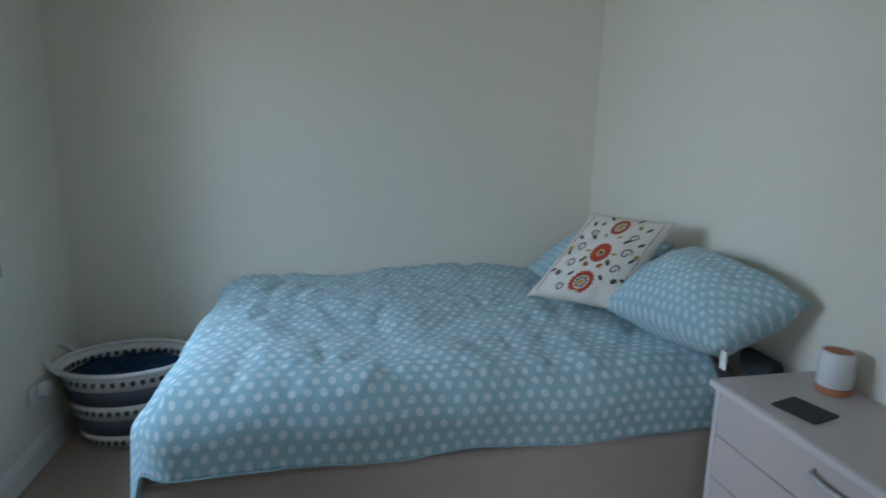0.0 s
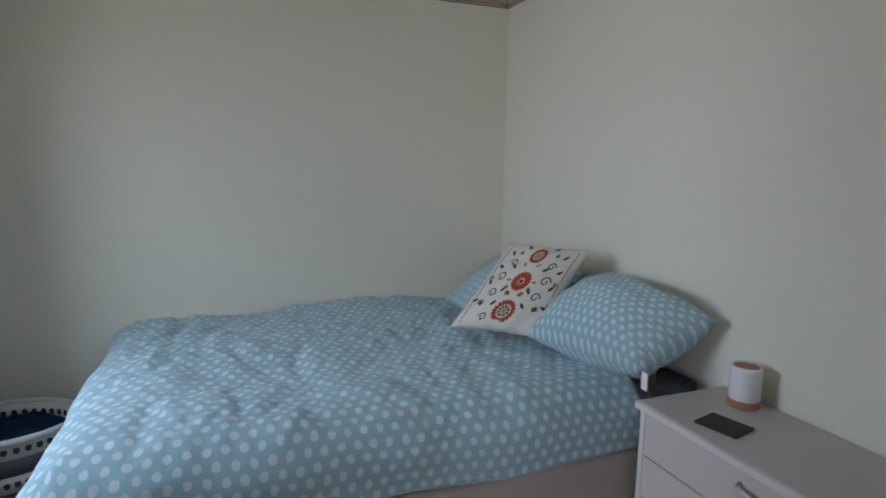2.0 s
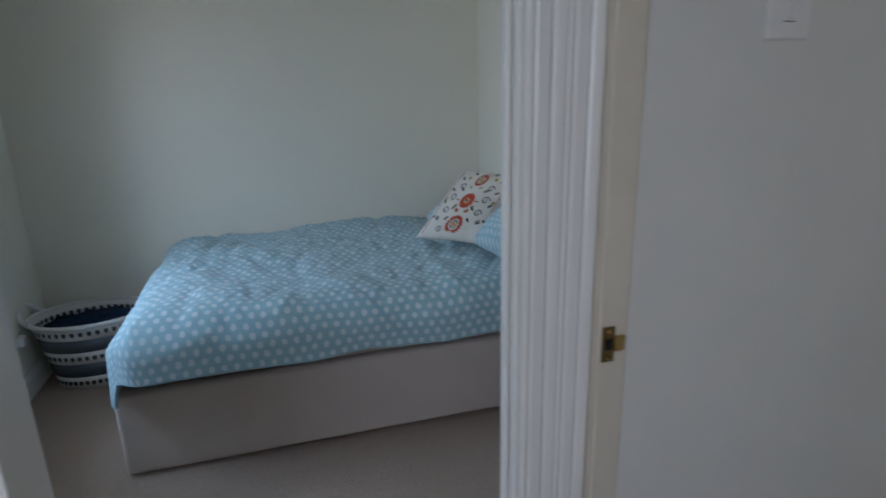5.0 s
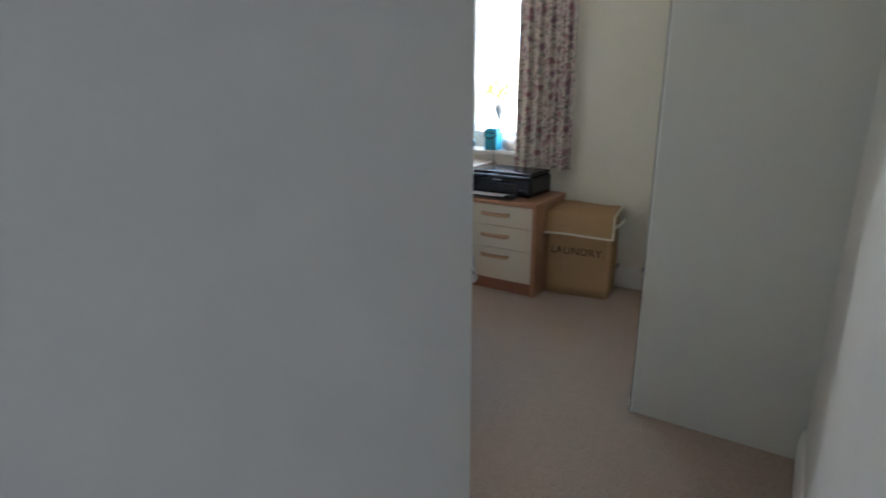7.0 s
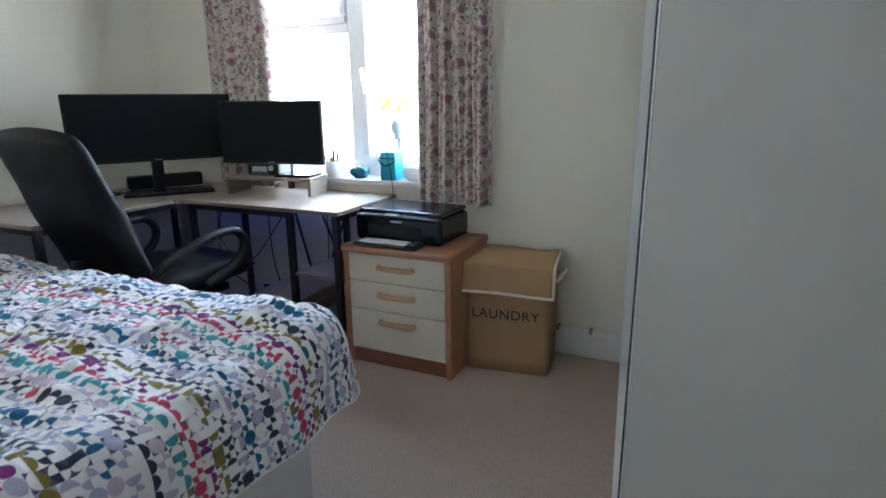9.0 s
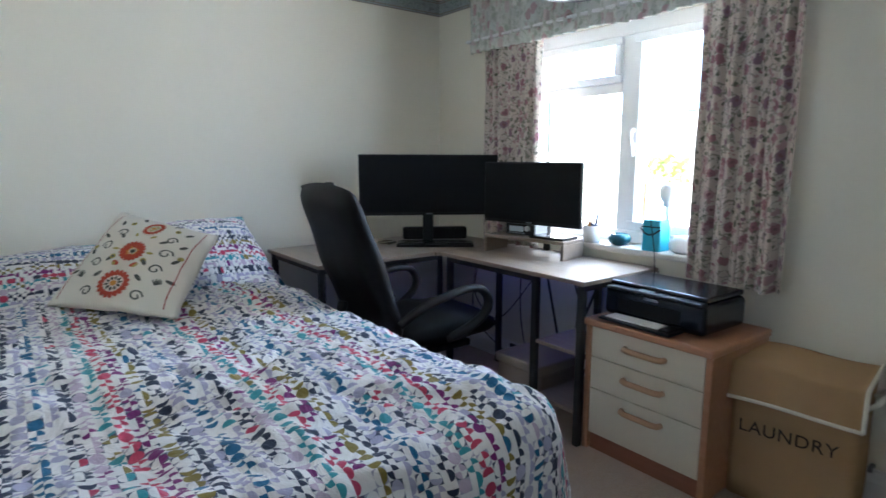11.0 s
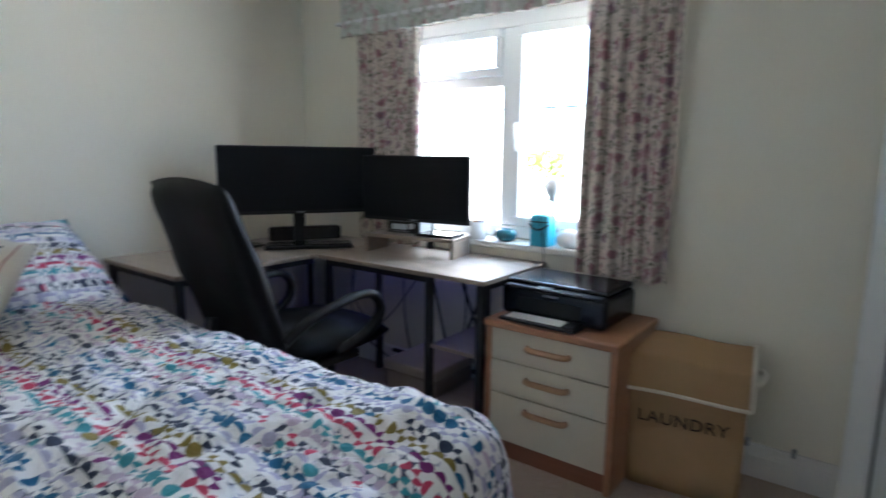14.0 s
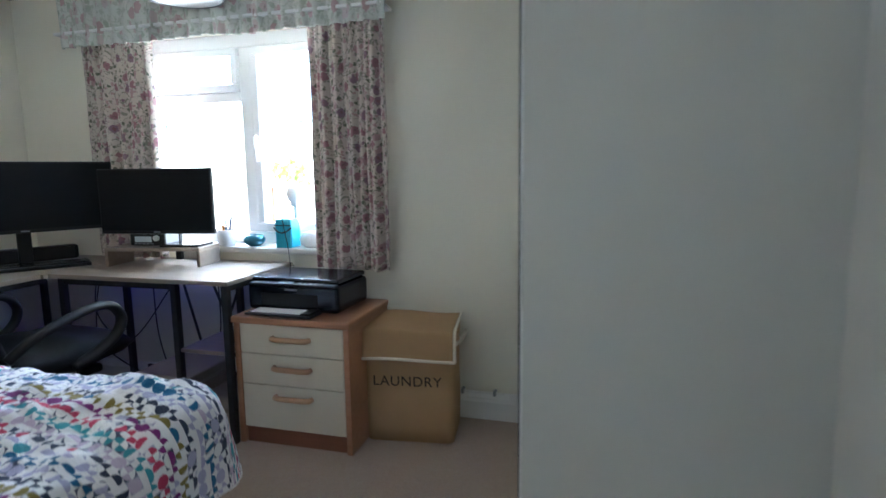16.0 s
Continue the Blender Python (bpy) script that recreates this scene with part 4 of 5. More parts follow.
part("lead", tube(bmesh.new(), [(-3.2 + 0.06 * math.cos(k * 0.5) + 0.004 * k, 3.86 + 0.04 * math.sin(k * 0.5), DZ + 0.004 + 0.001 * k) for k in range(26)], 0.003, 6), BLACKPLASTIC, ad, smooth=True)

riser = thing("monitor_riser", (-2.42, 4.31, DZ), "oak-effect monitor riser standing on the desk", "monitor riser", rz=10.0)
part("top", B((-0.25, -0.10, 0.078), (0.24, 0.10, 0.094), 0.002), DESKTOP, riser, local=True)
for x0, x1 in ((-0.25, -0.234), (0.224, 0.24)):
    part("side", B((x0, -0.10, 0.0), (x1, 0.10, 0.0775), 0.002), DESKTOP, riser, local=True)
RZ = DZ + 0.094
radio = thing("car_stereo", (-2.50, 4.34, RZ), "grey car stereo unit with small display", "stereo", rz=8.0)
part("body", B((-0.095, -0.055, 0.0), (0.095, 0.06, 0.062), 0.006), GREYPL, radio, local=True)
part("face", B((-0.092, -0.063, 0.003), (0.092, -0.0555, 0.060), 0.004), BLACKPLASTIC, radio, local=True)
part("display", B((-0.065, -0.0655, 0.020), (0.025, -0.0635, 0.048)), LCD, radio, local=True)
part("knob", tube(bmesh.new(), [(0.055, -0.063, 0.040), (0.055, -0.078, 0.040)], 0.014, 16), CHROME, radio, local=True)
for k in range(5):
    part("button", B((-0.07 + k * 0.022, -0.0655, 0.008), (-0.054 + k * 0.022, -0.0635, 0.015), 0.001), GREYPL, radio, local=True)
tab = thing("tablet", (-2.30, 4.33, RZ), "dark tablet lying on the monitor riser", "tablet", rz=9.0)
part("body", B((-0.10, -0.075, 0.0), (0.10, 0.075, 0.012), 0.004), BLACKPLASTIC, tab, local=True)
part("glass", B((-0.092, -0.067, 0.0122), (0.092, 0.067, 0.0135)), GLOSSBLACK, tab, local=True)

# ---- office chair ----
ch = thing("office_chair", (-2.46, 3.63, 0), "black leather office chair with high back and loop arms", "office chair", rz=-2.0)


def cushion_shape(w, d, t, z, y, bulge):
    def f(u, v):
        a, b = 2 * u - 1, 2 * v - 1
        return Vector((a * w / 2 * (1 - 0.07 * b * b), y + b * d / 2 * (1 - 0.07 * a * a), z))
    bm = bmesh.new()
    n = 18
    for side in (1, -1):
        vs = [[None] * (n + 1) for _ in range(n + 1)]
        for i in range(n + 1):
            for j in range(n + 1):
                a, b = 2 * i / n - 1, 2 * j / n - 1
                p = f(i / n, j / n)
                h = t / 2 * (1 - abs(a) ** 4) ** 0.5 * (1 - abs(b) ** 4) ** 0.5 * (1 + bulge * math.cos(b * 7) * 0.12)
                vs[i][j] = bm.verts.new(p + Vector((0, 0, side * h)))
        for i in range(n):
            for j in range(n):
                bm.faces.new((vs[i][j], vs[i + 1][j], vs[i + 1][j + 1], vs[i][j + 1]))
    bmesh.ops.remove_doubles(bm, verts=bm.verts, dist=0.0005)
    return bm


part("seat", cushion_shape(0.52, 0.52, 0.13, 0.47, 0.03, 1.0), LEATHER, ch, smooth=True, local=True)
bk = cushion_shape(0.52, 0.72, 0.12, 0.0, 0.0, 1.0)
bmesh.ops.transform(bk, matrix=pose(0, -0.36, 0.79, 110, 0, 0), verts=bk.verts)
back = part("backrest", bk, LEATHER, ch, smooth=True, local=True)
part("lumbar_seam", tube(bmesh.new(), [(-0.22, -0.27, 0.66), (0, -0.265, 0.655), (0.22, -0.27, 0.66)], 0.004, 6), BLACKPLASTIC, back, local=True)
for s in (-1, 1):
    loop = [(s * 0.255, -0.27, 0.55), (s * 0.28, -0.19, 0.61), (s * 0.295, -0.06, 0.655), (s * 0.295, 0.06, 0.672), (s * 0.295, 0.13, 0.655), (s * 0.295, 0.165, 0.60), (s * 0.29, 0.14, 0.54), (s * 0.28, 0.06, 0.49), (s * 0.25, -0.03, 0.45)]
    fine = []
    ps = [Vector(p) for p in loop]
    for i in range(len(ps) - 1):
        p0, p1, p2, p3 = ps[max(0, i - 1)], ps[i], ps[i + 1], ps[min(len(ps) - 1, i + 2)]
        for q in range(6):
            t = q / 6
            fine.append(0.5 * ((2 * p1) + (p2 - p0) * t + (2 * p0 - 5 * p1 + 4 * p2 - p3) * t * t + (3 * p1 - p0 - 3 * p2 + p3) * t ** 3))
    part("armrest", tube(bmesh.new(), fine + [ps[-1]], 0.024, 12, flat=0.75), BLACKPLASTIC, ch, smooth=True, local=True)
part("seat_plate", B((-0.18, -0.2, 0.365), (0.18, 0.16, 0.40), 0.01), BLACKPLASTIC, ch, local=True)
part("back_bar", tube(bmesh.new(), [(0, -0.12, 0.385), (0, -0.34, 0.38), (0, -0.43, 0.46), (0, -0.40, 0.62)], 0.022, 10), BLACKMETAL, ch, smooth=True, local=True)
part("gas_lift", lathe(bmesh.new(), (0, 0, 0.09), [(0.030, 0), (0.030, 0.16), (0.018, 0.165), (0.018, 0.274)], 16), BLACKMETAL, ch, local=True)
for k in range(5):
    a = k * 2 * math.pi / 5 + 0.3
    lg = part("base_leg", tube(bmesh.new(), [(0.02 * math.cos(a), 0.02 * math.sin(a), 0.115), (0.29 * math.cos(a), 0.29 * math.sin(a), 0.075)], lambda s: 0.026 - 0.008 * s, 10), BLACKPLASTIC, ch, smooth=True, local=True)
    cx, cy = 0.285 * math.cos(a), 0.285 * math.sin(a)
    part("castor", tube(bmesh.new(), [(cx - 0.022 * math.sin(a), cy + 0.022 * math.cos(a), 0.028), (cx + 0.022 * math.sin(a), cy - 0.022 * math.cos(a), 0.028)], 0.028, 16), BLACKPLASTIC, lg, smooth=True, local=True)

# ---- chest with printer ----
chest = thing("bedside_chest", (-1.55, 4.22, 0), "beech-framed bedside chest with three cream drawers", "chest of drawers")
X0, X1, Y0, Y1, ZT = -1.815, -1.275, 4.0, 4.44, 0.575
for x in (X0, X1 - 0.026):
    part("side", B((x, Y0, 0.0), (x + 0.026, Y1, ZT - 0.031), 0.004), BEECH, chest)
part("top", B((X0 - 0.008, Y0 - 0.014, ZT - 0.03), (X1 + 0.008, Y1, ZT), 0.008), BEECH, chest)
part("back", B((X0 + 0.027, Y1 - 0.01, 0.02), (X1 - 0.027, Y1, ZT - 0.031)), BEECH, chest)
part("plinth", B((X0 + 0.0265, Y0 + 0.02, 0.0), (X1 - 0.0265, Y0 + 0.036, 0.075), 0.002), wood("dark_beech_plinth", (0.20, 0.075, 0.04), (0.27, 0.11, 0.06), 0), chest)
for z0, z1, hz in ((0.415, 0.542, 0.487), (0.278, 0.411, 0.357), (0.078, 0.274, 0.228)):
    d = part("drawer", B((X0 + 0.028, Y0 + 0.004, z0), (X1 - 0.028, Y0 + 0.022, z1), 0.003), CREAM, chest)
    xm = (X0 + X1) / 2 + 0.004
    part("handle", tube(bmesh.new(), [(xm - 0.085, Y0 + 0.004, hz), (xm - 0.08, Y0 - 0.014, hz), (xm - 0.06, Y0 - 0.021, hz), (xm + 0.06, Y0 - 0.021, hz), (xm + 0.08, Y0 - 0.014, hz), (xm + 0.085, Y0 + 0.004, hz)], 0.012, 10), HANDLEWOOD, d, smooth=True)
printer = thing("printer", (-1.58, 4.22, ZT), "gloss black inkjet printer with paper tray open", "printer", rz=-2.0)
part("body", B((-0.225, -0.125, 0.004), (0.225, 0.175, 0.125), 0.022, 4), GLOSSBLACK, printer, local=True)
part("scanner_lid", B((-0.215, -0.10, 0.1255), (0.215, 0.17, 0.148), 0.010, 3), GLOSSBLACK, printer, local=True)
part("control_panel", B((-0.205, -0.135, 0.116), (0.215, -0.092, 0.130), 0.005), BLACKPLASTIC, printer, local=True)
part("display", B((-0.06, -0.122, 0.1302), (0.0, -0.098, 0.1335)), LCD, printer, local=True)
for k in range(5):
    part("button", B((0.03 + k * 0.026, -0.116, 0.1302), (0.045 + k * 0.026, -0.104, 0.1325), 0.001), GREYPL, printer, local=True)
part("opening", B((-0.15, -0.1262, 0.03), (0.13, -0.12, 0.085)), BLACKPLASTIC, printer, local=True)
tray = part("tray", B((-0.17, -0.225, 0.006), (0.15, -0.127, 0.016), 0.003), BLACKPLASTIC, printer, local=True)
part("tray_guide", B((0.10, -0.223, 0.0165), (0.145, -0.13, 0.028), 0.004), BLACKPLASTIC, tray, local=True)
part("badge", B((-0.03, -0.1268, 0.098), (0.03, -0.1255, 0.107)), GREYPL, printer, local=True)
sheet = solo("paper", B((-1.735, 4.015, ZT + 0.0175), (-1.50, 4.085, ZT + 0.021)), PAPER, "white paper lying in the printer tray", "paper")

# the whole desk corner is shifted in x to fit the camera's view
for ob in scene.objects:
    if ob.parent is None and ob.name.split(".")[0] in ("corner_desk", "monitor", "soundbar", "keyboard", "computer_mouse", "power_adapter", "monitor_riser", "car_stereo", "tablet", "bedside_chest", "printer", "paper", "storage_box", "game_controller"):
        ob.matrix_basis = Matrix.Translation((0.027, 0, 0)) @ ob.matrix_basis

# ---- laundry bin ----
bin_ = thing("laundry_bin", (-1.075, 4.315, 0), "tan hessian laundry bin with cream trim and rope handles", "laundry bin", rz=7.0)


def rounded_box(w, d, z0, z1, r, taper=0.0, n=6):
    bm = bmesh.new()
    rings = []
    for k in range(9):
        s = k / 8
        q = 1 + taper * (1 - s) + 0.012 * math.sin(s * 7)
        ring = []
        for cx, cy, a0 in ((1, 1, 0), (-1, 1, 90), (-1, -1, 180), (1, -1, 270)):
            for m in range(n + 1):
                a = radians(a0 + 90 * m / n)
                ring.append(bm.verts.new((cx * (w / 2 - r) * q + r * math.cos(a), cy * (d / 2 - r) * q + r * math.sin(a), z0 + s * (z1 - z0))))
        rings.append(ring)
    m = len(rings[0])
    for q, s in zip(rings, rings[1:]):
        for k in range(m):
            bm.faces.new((q[k], q[(k + 1) % m], s[(k + 1) % m], s[k]))
    bm.faces.new(rings[0][::-1]), bm.faces.new(rings[-1])
    return bm


part("body", rounded_box(0.395, 0.27, 0.0, 0.495, 0.03, -0.03), HESSIAN, bin_, smooth=True, local=True)


def lid_f(u, v):
    x = (u - 0.5) * 0.405 * (1.0 + 0.02 * v)
    s = v * 0.445
    if s < 0.285:
        return (x, 0.135 - s, 0.522 - 0.04 * s + 0.006 * math.sin(u * 6))
    e = s - 0.285
    return (x, -0.150 - 0.10 * e, 0.5106 - e * 0.80 + 0.004 * math.sin(u * 5))


lid = part("lid", grid(lid_f, 16, 30, None, 0.006), HESSIAN, bin_, smooth=True, local=True)
for pts in ([lid_f(0, k / 20) for k in range(21)], [lid_f(1, k / 20) for k in range(21)], [lid_f(k / 12, 1) for k in range(13)]):
    part("binding", tube(bmesh.new(), pts, 0.007, 8), ROPE, lid, smooth=True, local=True)
for s in (-1, 1):
    part("rope_handle", tube(bmesh.new(), [(s * 0.20, -0.08, 0.43), (s * 0.225, -0.07, 0.45), (s * 0.24, -0.02, 0.468), (s * 0.23, 0.05, 0.46), (s * 0.20, 0.07, 0.43)], 0.008, 8), ROPE, bin_, smooth=True, local=True)


def lettering(name, text, size, m, material, parent):
    cu = bpy.data.curves.new(name, "FONT")
    cu.body, cu.size, cu.extrude, cu.align_x, cu.space_character = text, size, 0.0008, "CENTER", 1.08
    tmp = bpy.data.objects.new("lettering_curve", cu)
    me = bpy.data.meshes.new_from_object(tmp)
    bpy.data.objects.remove(tmp)
    me.transform(m)
    me.materials.append(material)
    ob = new(name, me)
    ob.parent = parent
    return ob


lettering("lettering", "LAUNDRY", 0.063, pose(-0.006, -0.1405, 0.258, 90, 0, 0), DARKINK, bin_)

# pipe along the skirting
pipe = thing("heating_pipe", (-0.9, 4.47, 0.135), "thin cream-painted pipe clipped above the skirting", "pipe")
part("pipe", tube(bmesh.new(), [(-1.25, 4.475, 0.137), (-0.60, 4.475, 0.137)], 0.006, 8), GLOSS, pipe)
for x in (-0.89, -0.735):
    part("clip", B((x - 0.007, 4.464, 0.126), (x + 0.007, 4.499, 0.150), 0.002), GREYPL, pipe)

# ---- on the window sill ----
SZ = WZ0 + 0.002
pot = thing("pencil_pot", (-2.172, 4.51, SZ), "white pot full of pens and scissors", "pencil pot")
part("pot", lathe(bmesh.new(), (-2.172, 4.51, SZ), [(0.040, 0), (0.044, 0.01), (0.046, 0.085), (0.042, 0.086), (0.040, 0.03)], 24), CERAMIC, pot, smooth=True)
rs = random.Random(4)
for k in range(11):
    a, t = rs.random() * 6.3, rs.uniform(0.10, 0.16)
    dx, dy = 0.03 * math.cos(a), 0.03 * math.sin(a)
    part("pen", tube(bmesh.new(), [(-2.172 + dx * 0.5, 4.51 + dy * 0.5, SZ + 0.035), (-2.172 + dx * 1.7, 4.51 + dy * 1.4, SZ + t)], 0.004, 6), (BLACKPLASTIC, PINK, GREYPL, BLUELIGHT, AMBER)[k % 5], pot)
jar = solo("teal_bowl", lathe(bmesh.new(), (-2.017, 4.53, SZ), [(0.03, 0), (0.052, 0.018), (0.056, 0.036), (0.044, 0.056), (0.03, 0.060), (0.026, 0.055)], 28), TEAL, "small round teal glazed pot on the sill", "pot", smooth=True)
lan = thing("blue_lantern", (-1.812, 4.52, SZ), "bright blue slatted tin with white handle", "tin")
part("body", B((-1.857, 4.475, SZ), (-1.767, 4.565, SZ + 0.145), 0.005), SKYBLUE, lan)
for k in range(7):
    part("slat", B((-1.852 + k * 0.0122, 4.4705, SZ + 0.008), (-1.844 + k * 0.0122, 4.4748, SZ + 0.137), 0.0015), SKYBLUE, lan)
part("band", B((-1.859, 4.468, SZ + 0.112), (-1.765, 4.4704, SZ + 0.117)), BLACKPLASTIC, lan)
part("handle", tube(bmesh.new(), [(-1.862, 4.47, SZ + 0.105), (-1.837, 4.462, SZ + 0.085), (-1.812, 4.460, SZ + 0.078), (-1.787, 4.462, SZ + 0.085), (-1.762, 4.47, SZ + 0.105)], 0.004, 8), BLACKPLASTIC, lan, smooth=True)
cam_ = thing("webcam", (-1.797, 4.585, SZ), "white ball-headed camera on a slim stand", "camera")
part("foot", lathe(bmesh.new(), (-1.797, 4.582, SZ), [(0.014, 0), (0.014, 0.004), (0.008, 0.008)], 16), CERAMIC, cam_)
part("stem", tube(bmesh.new(), [(-1.797, 4.582, SZ), (-1.797, 4.582, SZ + 0.21)], 0.012, 10), CERAMIC, cam_)
part("head", lathe(bmesh.new(), (-1.797, 4.575, SZ + 0.205), [(0.026, 0), (0.022, 0.02), (0.034, 0.034), (0.042, 0.06), (0.038, 0.088), (0.022, 0.106), (0.004, 0.112)], 24), CERAMIC, cam_, smooth=True)
part("lead", tube(bmesh.new(), [(-1.797, 4.56, SZ + 0.20), (-1.802, 4.452, SZ + 0.15), (-1.777, 4.452, SZ + 0.02), (-1.762, 4.455, SZ - 0.15), (-1.752, 4.46, 0.72)], 0.0025, 6), BLACKPLASTIC, cam_, smooth=True)
solo("white_ornament", lathe(bmesh.new(), (-1.682, 4.53, SZ), [(0.03, 0), (0.052, 0.015), (0.055, 0.045), (0.035, 0.075), (0.01, 0.085)], 20, 1.2, 0.8), CERAMIC, "rounded white ornament on the window sill", "ornament", smooth=True)

# paper lamp shade under the ceiling
shade = thing("lamp_shade", (-2.054, 4.168, 1.93), "white round fabric pendant shade", "lamp shade")
part("shade", lathe(bmesh.new(), (-2.054, 4.168, 1.945), [(0.16, 0), (0.165, 0.004), (0.15, 0.18), (0.148, 0.184)], 36), PAPER, shade, smooth=True)
part("rim", tube(bmesh.new(), [(-2.054 + 0.163 * math.cos(k * 2 * math.pi / 36), 4.168 + 0.163 * math.sin(k * 2 * math.pi / 36), 1.944) for k in range(36)], 0.004, 6, True), GREYPL, shade)
part("flex", tube(bmesh.new(), [(-2.054, 4.168, 2.12), (-2.054, 4.168, CH)], 0.004, 6), PAPER, shade)

# ---- garden beyond the window ----
rb = random.Random(8)
bush = thing("garden_shrub", (-2.18, 4.98, -0.35), "yellow-green leafy shrub in the garden", "shrub")
part("trunk", tube(bmesh.new(), [(-2.18, 4.98, -0.36), (-2.17, 4.97, 0.5), (-2.18, 4.98, 1.1)], lambda s: 0.03 - 0.02 * s, 8), BEECH, bush)
bm = bmesh.new()
for k in range(150):
    a, b = rb.random() * 6.3, rb.random() ** 0.5
    p = Vector((-2.05 + 0.12 * b * math.cos(a), 4.98 + 0.06 * b * math.sin(a), 1.17 + 0.13 * rb.uniform(-1, 1) * (1 - b * 0.5)))
    q = pose(p.x, p.y, p.z, rb.uniform(0, 180), rb.uniform(0, 180), rb.uniform(0, 360))
    bm.faces.new([bm.verts.new(q @ Vector(v)) for v in ((-0.03, 0, 0), (0, -0.012, 0.004), (0.03, 0, 0), (0, 0.012, 0.004))])
LEAF = Nodes("shrub_leaf")
LEAF.bsdf.inputs["Transmission Weight"].default_value = 0.35
LEAF = LEAF.done((0.24, 0.30, 0.05), 0.6)
part("crown", bm, LEAF, bush)

# ---- small bedroom ----
bed2 = thing("divan_bed", (-2.4, 0.65, 0), "cream fabric divan bed against the wall", "bed")
part("divan_base", B((-3.035, -0.30, 0.012), (-1.79, 1.585, 0.37), 0.02, 3), DIVAN, bed2)
part("mattress", B((-3.03, -0.20, 0.375), (-1.775, 1.60, 0.605), 0.06, 4), MATTRESS, bed2, smooth=True)
for x in (-2.95, -1.85):
    for y in (-0.2, 1.5):
        part("castor", lathe(bmesh.new(), (x, y, 0), [(0.022, 0), (0.022, 0.009), (0.012, 0.0115)], 12), BLACKPLASTIC, bed2)
cover, hem = duvet((-3.04, 1.46, 0), (0, -1, 0), (1, 0, 0), 1.605, 1.235, 0.27, 0.640, 0.13, 0.060, 31.0, foot=0.37)
quilt = solo("duvet", cover, DOTS, "duck-egg duvet with white dots, lightly rumpled", "duvet", smooth=True)
part("hem", hem, DOTS, quilt, smooth=True)
for c, sd, g in ((((-2.10, 1.23, 0.73), (-1.62, 1.37, 0.735), (-1.53, 1.575, 0.90), (-2.08, 1.585, 0.93)), 41.0, 0.30), (((-2.82, 1.20, 0.70), (-2.22, 1.20, 0.70), (-2.20, 1.585, 0.93), (-2.80, 1.585, 0.91)), 53.0, 0.2)):
    solo("pillow", pillow(c, g, sd, 0.76, 0.55), DOTS, "pillow in duck-egg cotton with white dots", "pillow", smooth=True, group="pillows on the divan")
under = solo("sheet_fold", B((-1.76, 1.545, 0.607), (-1.60, 1.595, 0.690), 0.025, 3), DARKCLOTH, "charcoal folded bedding under the pillow", "bedding")
tag = solo("fabric_tag", B((-1.612, 1.368, 0.690), (-1.586, 1.371, 0.745)), PAPER, "small white care label on the pillow", "label")
flower_cushion((-2.14, 1.2, 0.72), ((-2.255, 1.00, 0.735), (-2.05, 1.27, 0.725), (-2.05, 1.475, 1.045), (-2.27, 1.26, 1.055)), "ivory cushion with embroidered red flowers on the bed")

# chest of drawers beside the bed
c2 = thing("chest_of_drawers", (-1.1, 1.45, 0), "white chest with pale pink drawers and steel handles", "chest of drawers")
U0, U1, V0, V1, T2 = -1.525, -0.72, 1.295, 1.612, 0.70
for x in (U0, U1 - 0.018):
    part("side", B((x, V0 + 0.002, 0.0), (x + 0.018, V1, T2 - 0.026), 0.002), WHITEEDGE, c2)
part("top", B((U0 - 0.006, V0 - 0.012, T2 - 0.025), (U1 + 0.006, V1, T2), 0.007, 3), plain("greige_laminate_top", (0.55, 0.49, 0.46), 0.38, vary=0.04), c2)
part("top_edge", B((U0 - 0.007, V0 - 0.0145, T2 - 0.022), (U1 + 0.007, V0 - 0.0125, T2 - 0.004), 0.001), WHITEEDGE, c2)
part("plinth", B((U0 + 0.02, V0 + 0.02, 0.0), (U1 - 0.02, V0 + 0.036, 0.030)), WHITEEDGE, c2)
part("back", B((U0 + 0.019, V1 - 0.01, 0.02), (U1 - 0.019, V1, T2 - 0.026)), WHITEEDGE, c2)
for k in range(5):
    z1 = T2 - 0.032 - k * 0.1275
    d = part("drawer", B((U0 + 0.020, V0 + 0.003, z1 - 0.1235), (U1 - 0.020, V0 + 0.020, z1), 0.002), PINKCREAM, c2)
    xm = (U0 + U1) / 2 + 0.022
    part("handle", tube(bmesh.new(), [(xm - 0.085, V0 + 0.003, z1 - 0.033), (xm - 0.08, V0 - 0.016, z1 - 0.035), (xm - 0.03, V0 - 0.024, z1 - 0.037), (xm + 0.03, V0 - 0.024, z1 - 0.037), (xm + 0.08, V0 - 0.016, z1 - 0.035), (xm + 0.085, V0 + 0.003, z1 - 0.033)], 0.0048, 8, flat=1.5), SATIN, d, smooth=True)
dif = thing("oil_diffuser", (-1.405, 1.55, T2), "white ceramic diffuser with terracotta base and top", "diffuser")
part("base", lathe(bmesh.new(), (-1.405, 1.55, T2), [(0.041, 0), (0.043, 0.003), (0.043, 0.016), (0.041, 0.018)], 36), TERRA, dif)
part("body", lathe(bmesh.new(), (-1.405, 1.55, T2 + 0.0185), [(0.040, 0), (0.042, 0.003), (0.041, 0.085), (0.038, 0.095), (0.035, 0.095), (0.034, 0.088)], 36), CERAMIC, dif, smooth=True)
part("top", lathe(bmesh.new(), (-1.405, 1.55, T2 + 0.107), [(0.033, 0), (0.033, 0.004), (0.030, 0.005)], 36), TERRA, dif)
ct = thing("coaster", (-1.32, 1.385, T2), "square dark slate coaster on the chest", "coaster", rz=14.0)
part("slab", B((-0.055, -0.045, 0.0), (0.055, 0.045, 0.006), 0.001), SLATE, ct, local=True)

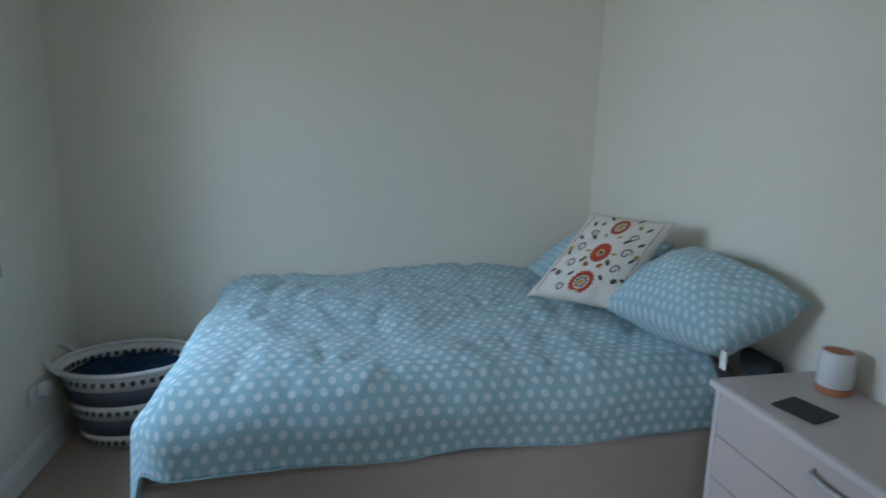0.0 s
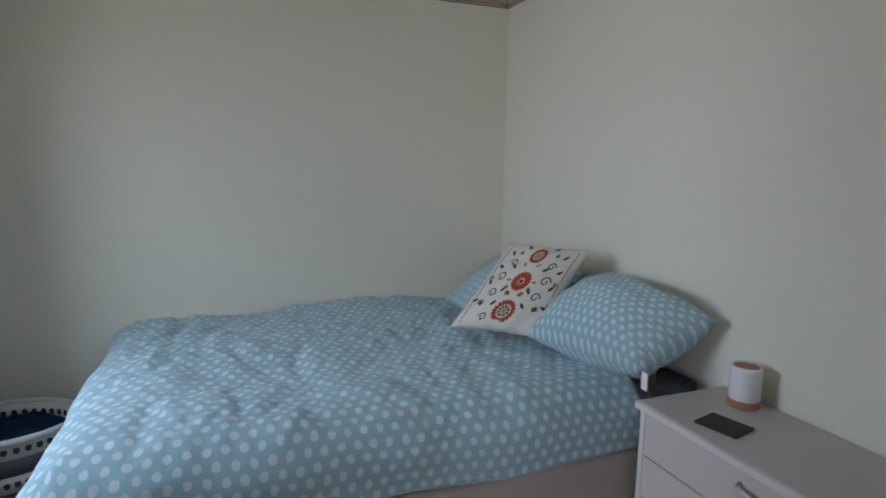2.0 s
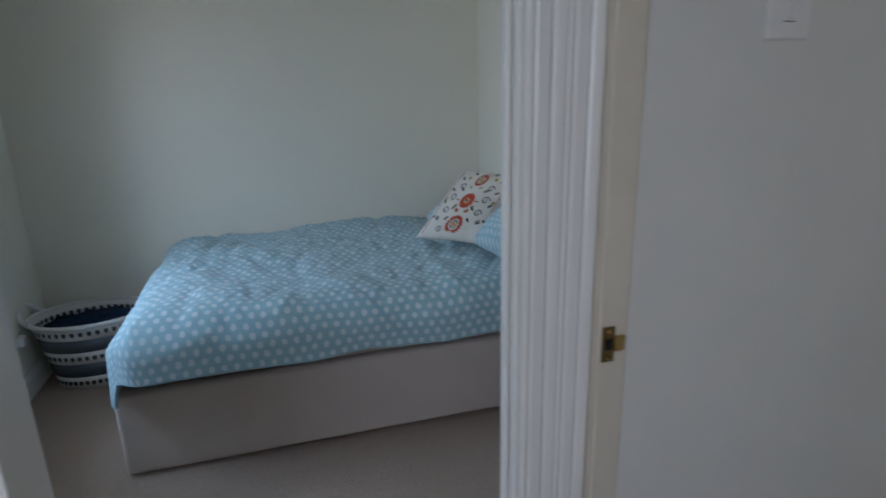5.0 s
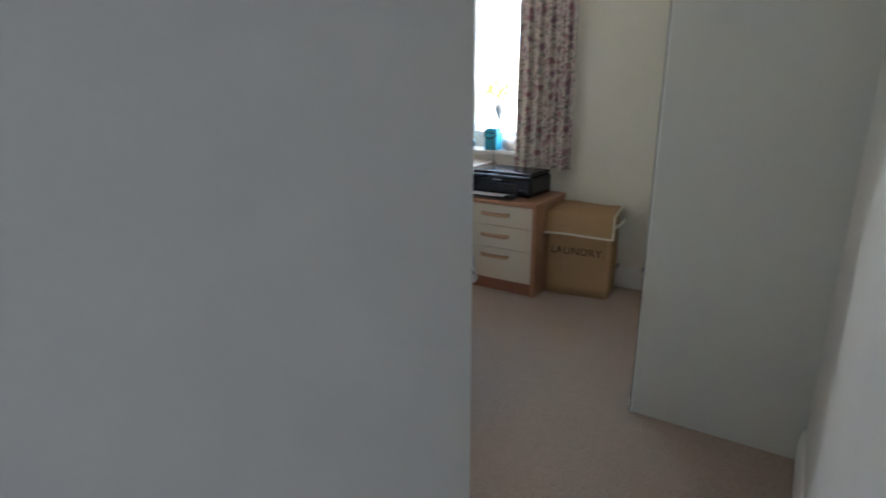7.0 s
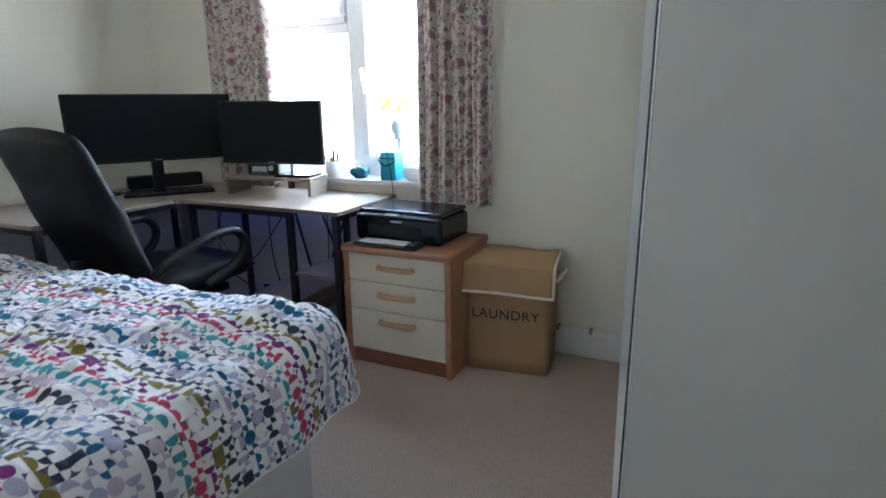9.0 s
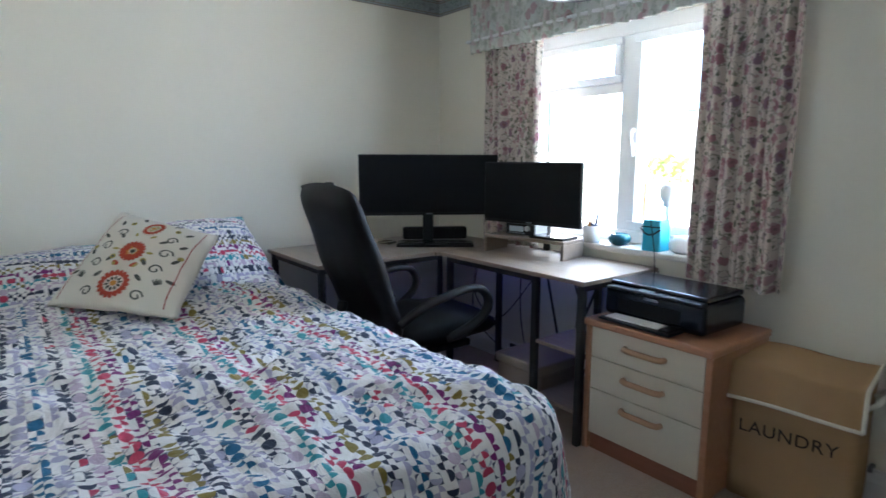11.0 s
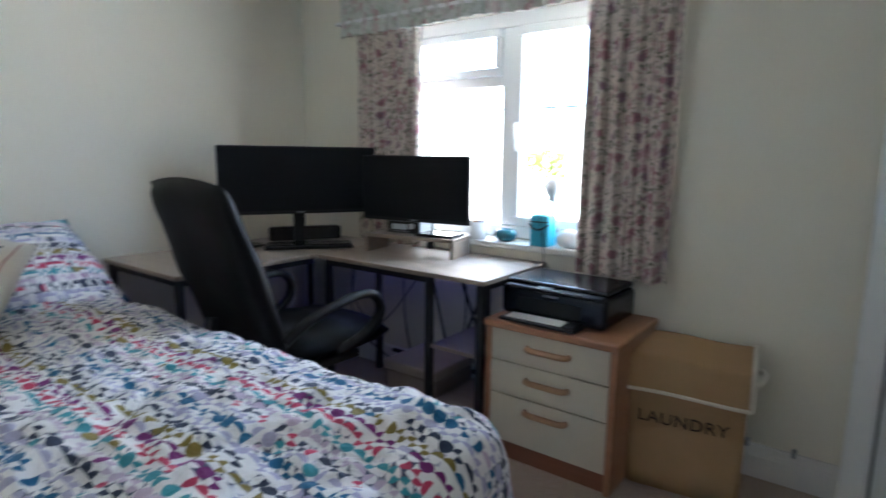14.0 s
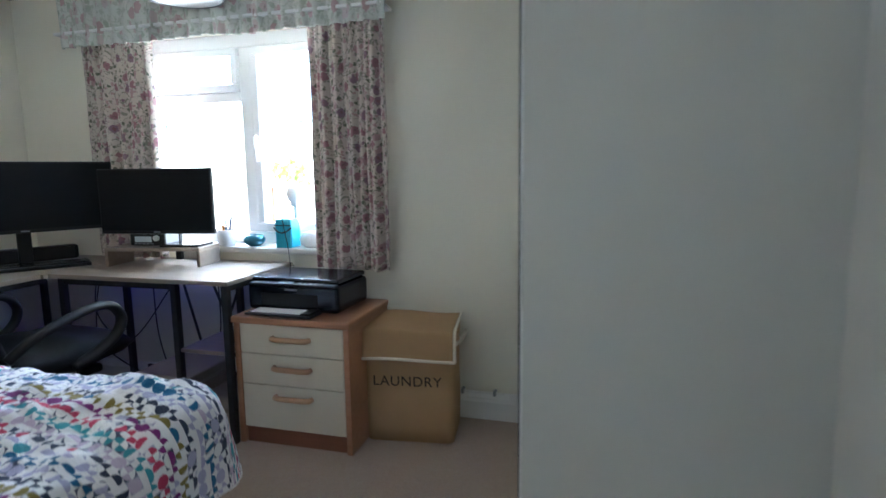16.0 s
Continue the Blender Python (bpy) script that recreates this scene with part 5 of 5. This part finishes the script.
# washing basket
bk2 = thing("laundry_basket", (-2.80, -0.63, 0), "collapsible white and grey oval basket with navy washing", "laundry basket")
BC = (-2.80, -0.63)


def oval(z, rx, ry, n=64):
    return [(BC[0] + rx * math.cos(2 * math.pi * k / n), BC[1] + ry * math.sin(2 * math.pi * k / n), z) for k in range(n)]


def band(z0, r0, z1, r1, t=0.006, n=64):
    bm = bmesh.new()
    rings = [[bm.verts.new(p) for p in oval(z, rx, ry, n)] for z, rx, ry in ((z0, r0[0], r0[1]), (z1, r1[0], r1[1]), (z1, r1[0] - t, r1[1] - t), (z0, r0[0] - t, r0[1] - t))]
    for i in range(4):
        q, s = rings[i], rings[(i + 1) % 4]
        for k in range(n):
            bm.faces.new((q[k], q[(k + 1) % n], s[(k + 1) % n], s[k]))
    return bm


RR = lambda z: (0.145 + 0.16 * z, 0.20 + 0.20 * z)
LV = ((0.0, 0.068, BASKETWHITE), (0.0685, 0.145, BASKETGREY), (0.1455, 0.212, BASKETWHITE), (0.2125, 0.282, BASKETGREY), (0.2825, 0.352, BASKETWHITE))
# dark discs laid on the solid bands stand for the shade inside holes
HOLE = plain("shadowed_hole", (0.05, 0.055, 0.06), 0.7)
for z0, z1, m in LV:
    bnd = part("band", band(z0, RR(z0), z1, RR(z1)), m, bk2, smooth=True)
    if m is BASKETWHITE:
        bmh = bmesh.new()
        zm = (z0 + z1) / 2
        rx, ry = RR(zm)
        for k in range(44):
            a = 2 * math.pi * k / 44
            n = Vector((math.cos(a) / rx, math.sin(a) / ry, 0)).normalized()
            for sgn, off in ((1, 0.0015), (-1, -0.0085)):
                c = Vector((BC[0] + rx * math.cos(a), BC[1] + ry * math.sin(a), zm)) + n * off
                tx = Vector((-n.y, n.x, 0))
                bmh.faces.new([bmh.verts.new(c + tx * 0.011 * math.cos(q * 0.785) + Vector((0, 0, 0.014 * math.sin(q * 0.785)))) for q in range(8)])
        tagged(part("hole_ring", bmh, HOLE, bnd), kind="stuff")
rx, ry = RR(0.352)
part("bottom", lathe(bmesh.new(), (BC[0], BC[1], 0.004), [(0.125, 0), (0.125, 0.004)], 48, 1.0, 1.45), BASKETWHITE, bk2)
part("rim", tube(bmesh.new(), oval(0.357, rx + 0.006, ry + 0.006), 0.012, 8, True), BASKETWHITE, bk2, smooth=True)
for s in (-1, 1):
    pts = [(BC[0] + 0.10 * math.cos(a), BC[1] + s * (ry * 0.93 + 0.055 * math.sin(a)), 0.357 + 0.075 * math.sin(a)) for a in [math.pi * k / 16 for k in range(17)]]
    part("handle", tube(bmesh.new(), pts, 0.013, 10), BASKETWHITE, bk2, smooth=True)


def heap(u, v):
    a, r = 2 * math.pi * u, v * 0.97
    x, y = r * (rx - 0.02) * math.cos(a), r * (ry - 0.02) * math.sin(a)
    return (BC[0] + x, BC[1] + y, 0.30 + 0.035 * (1 - r * r) + 0.035 * rnd((x, y), 11.0, 3.0) + 0.02 * abs(rnd((x, y), 25.0, 6.0)))


solo("washing", grid(heap, 72, 22), NAVY, "heap of navy washing in the oval basket", "laundry", smooth=True)

# socket with a plug on the wall
so = thing("wall_socket", (-2.62, AS, 0.30), "white plastic wall socket with plug", "socket")
part("plate", B((-2.70, AS + 0.001, 0.26), (-2.555, AS + 0.010, 0.345), 0.003), BASKETWHITE, so)
part("plug", B((-2.66, AS + 0.0105, 0.285), (-2.61, AS + 0.045, 0.335), 0.008), BASKETWHITE, so)
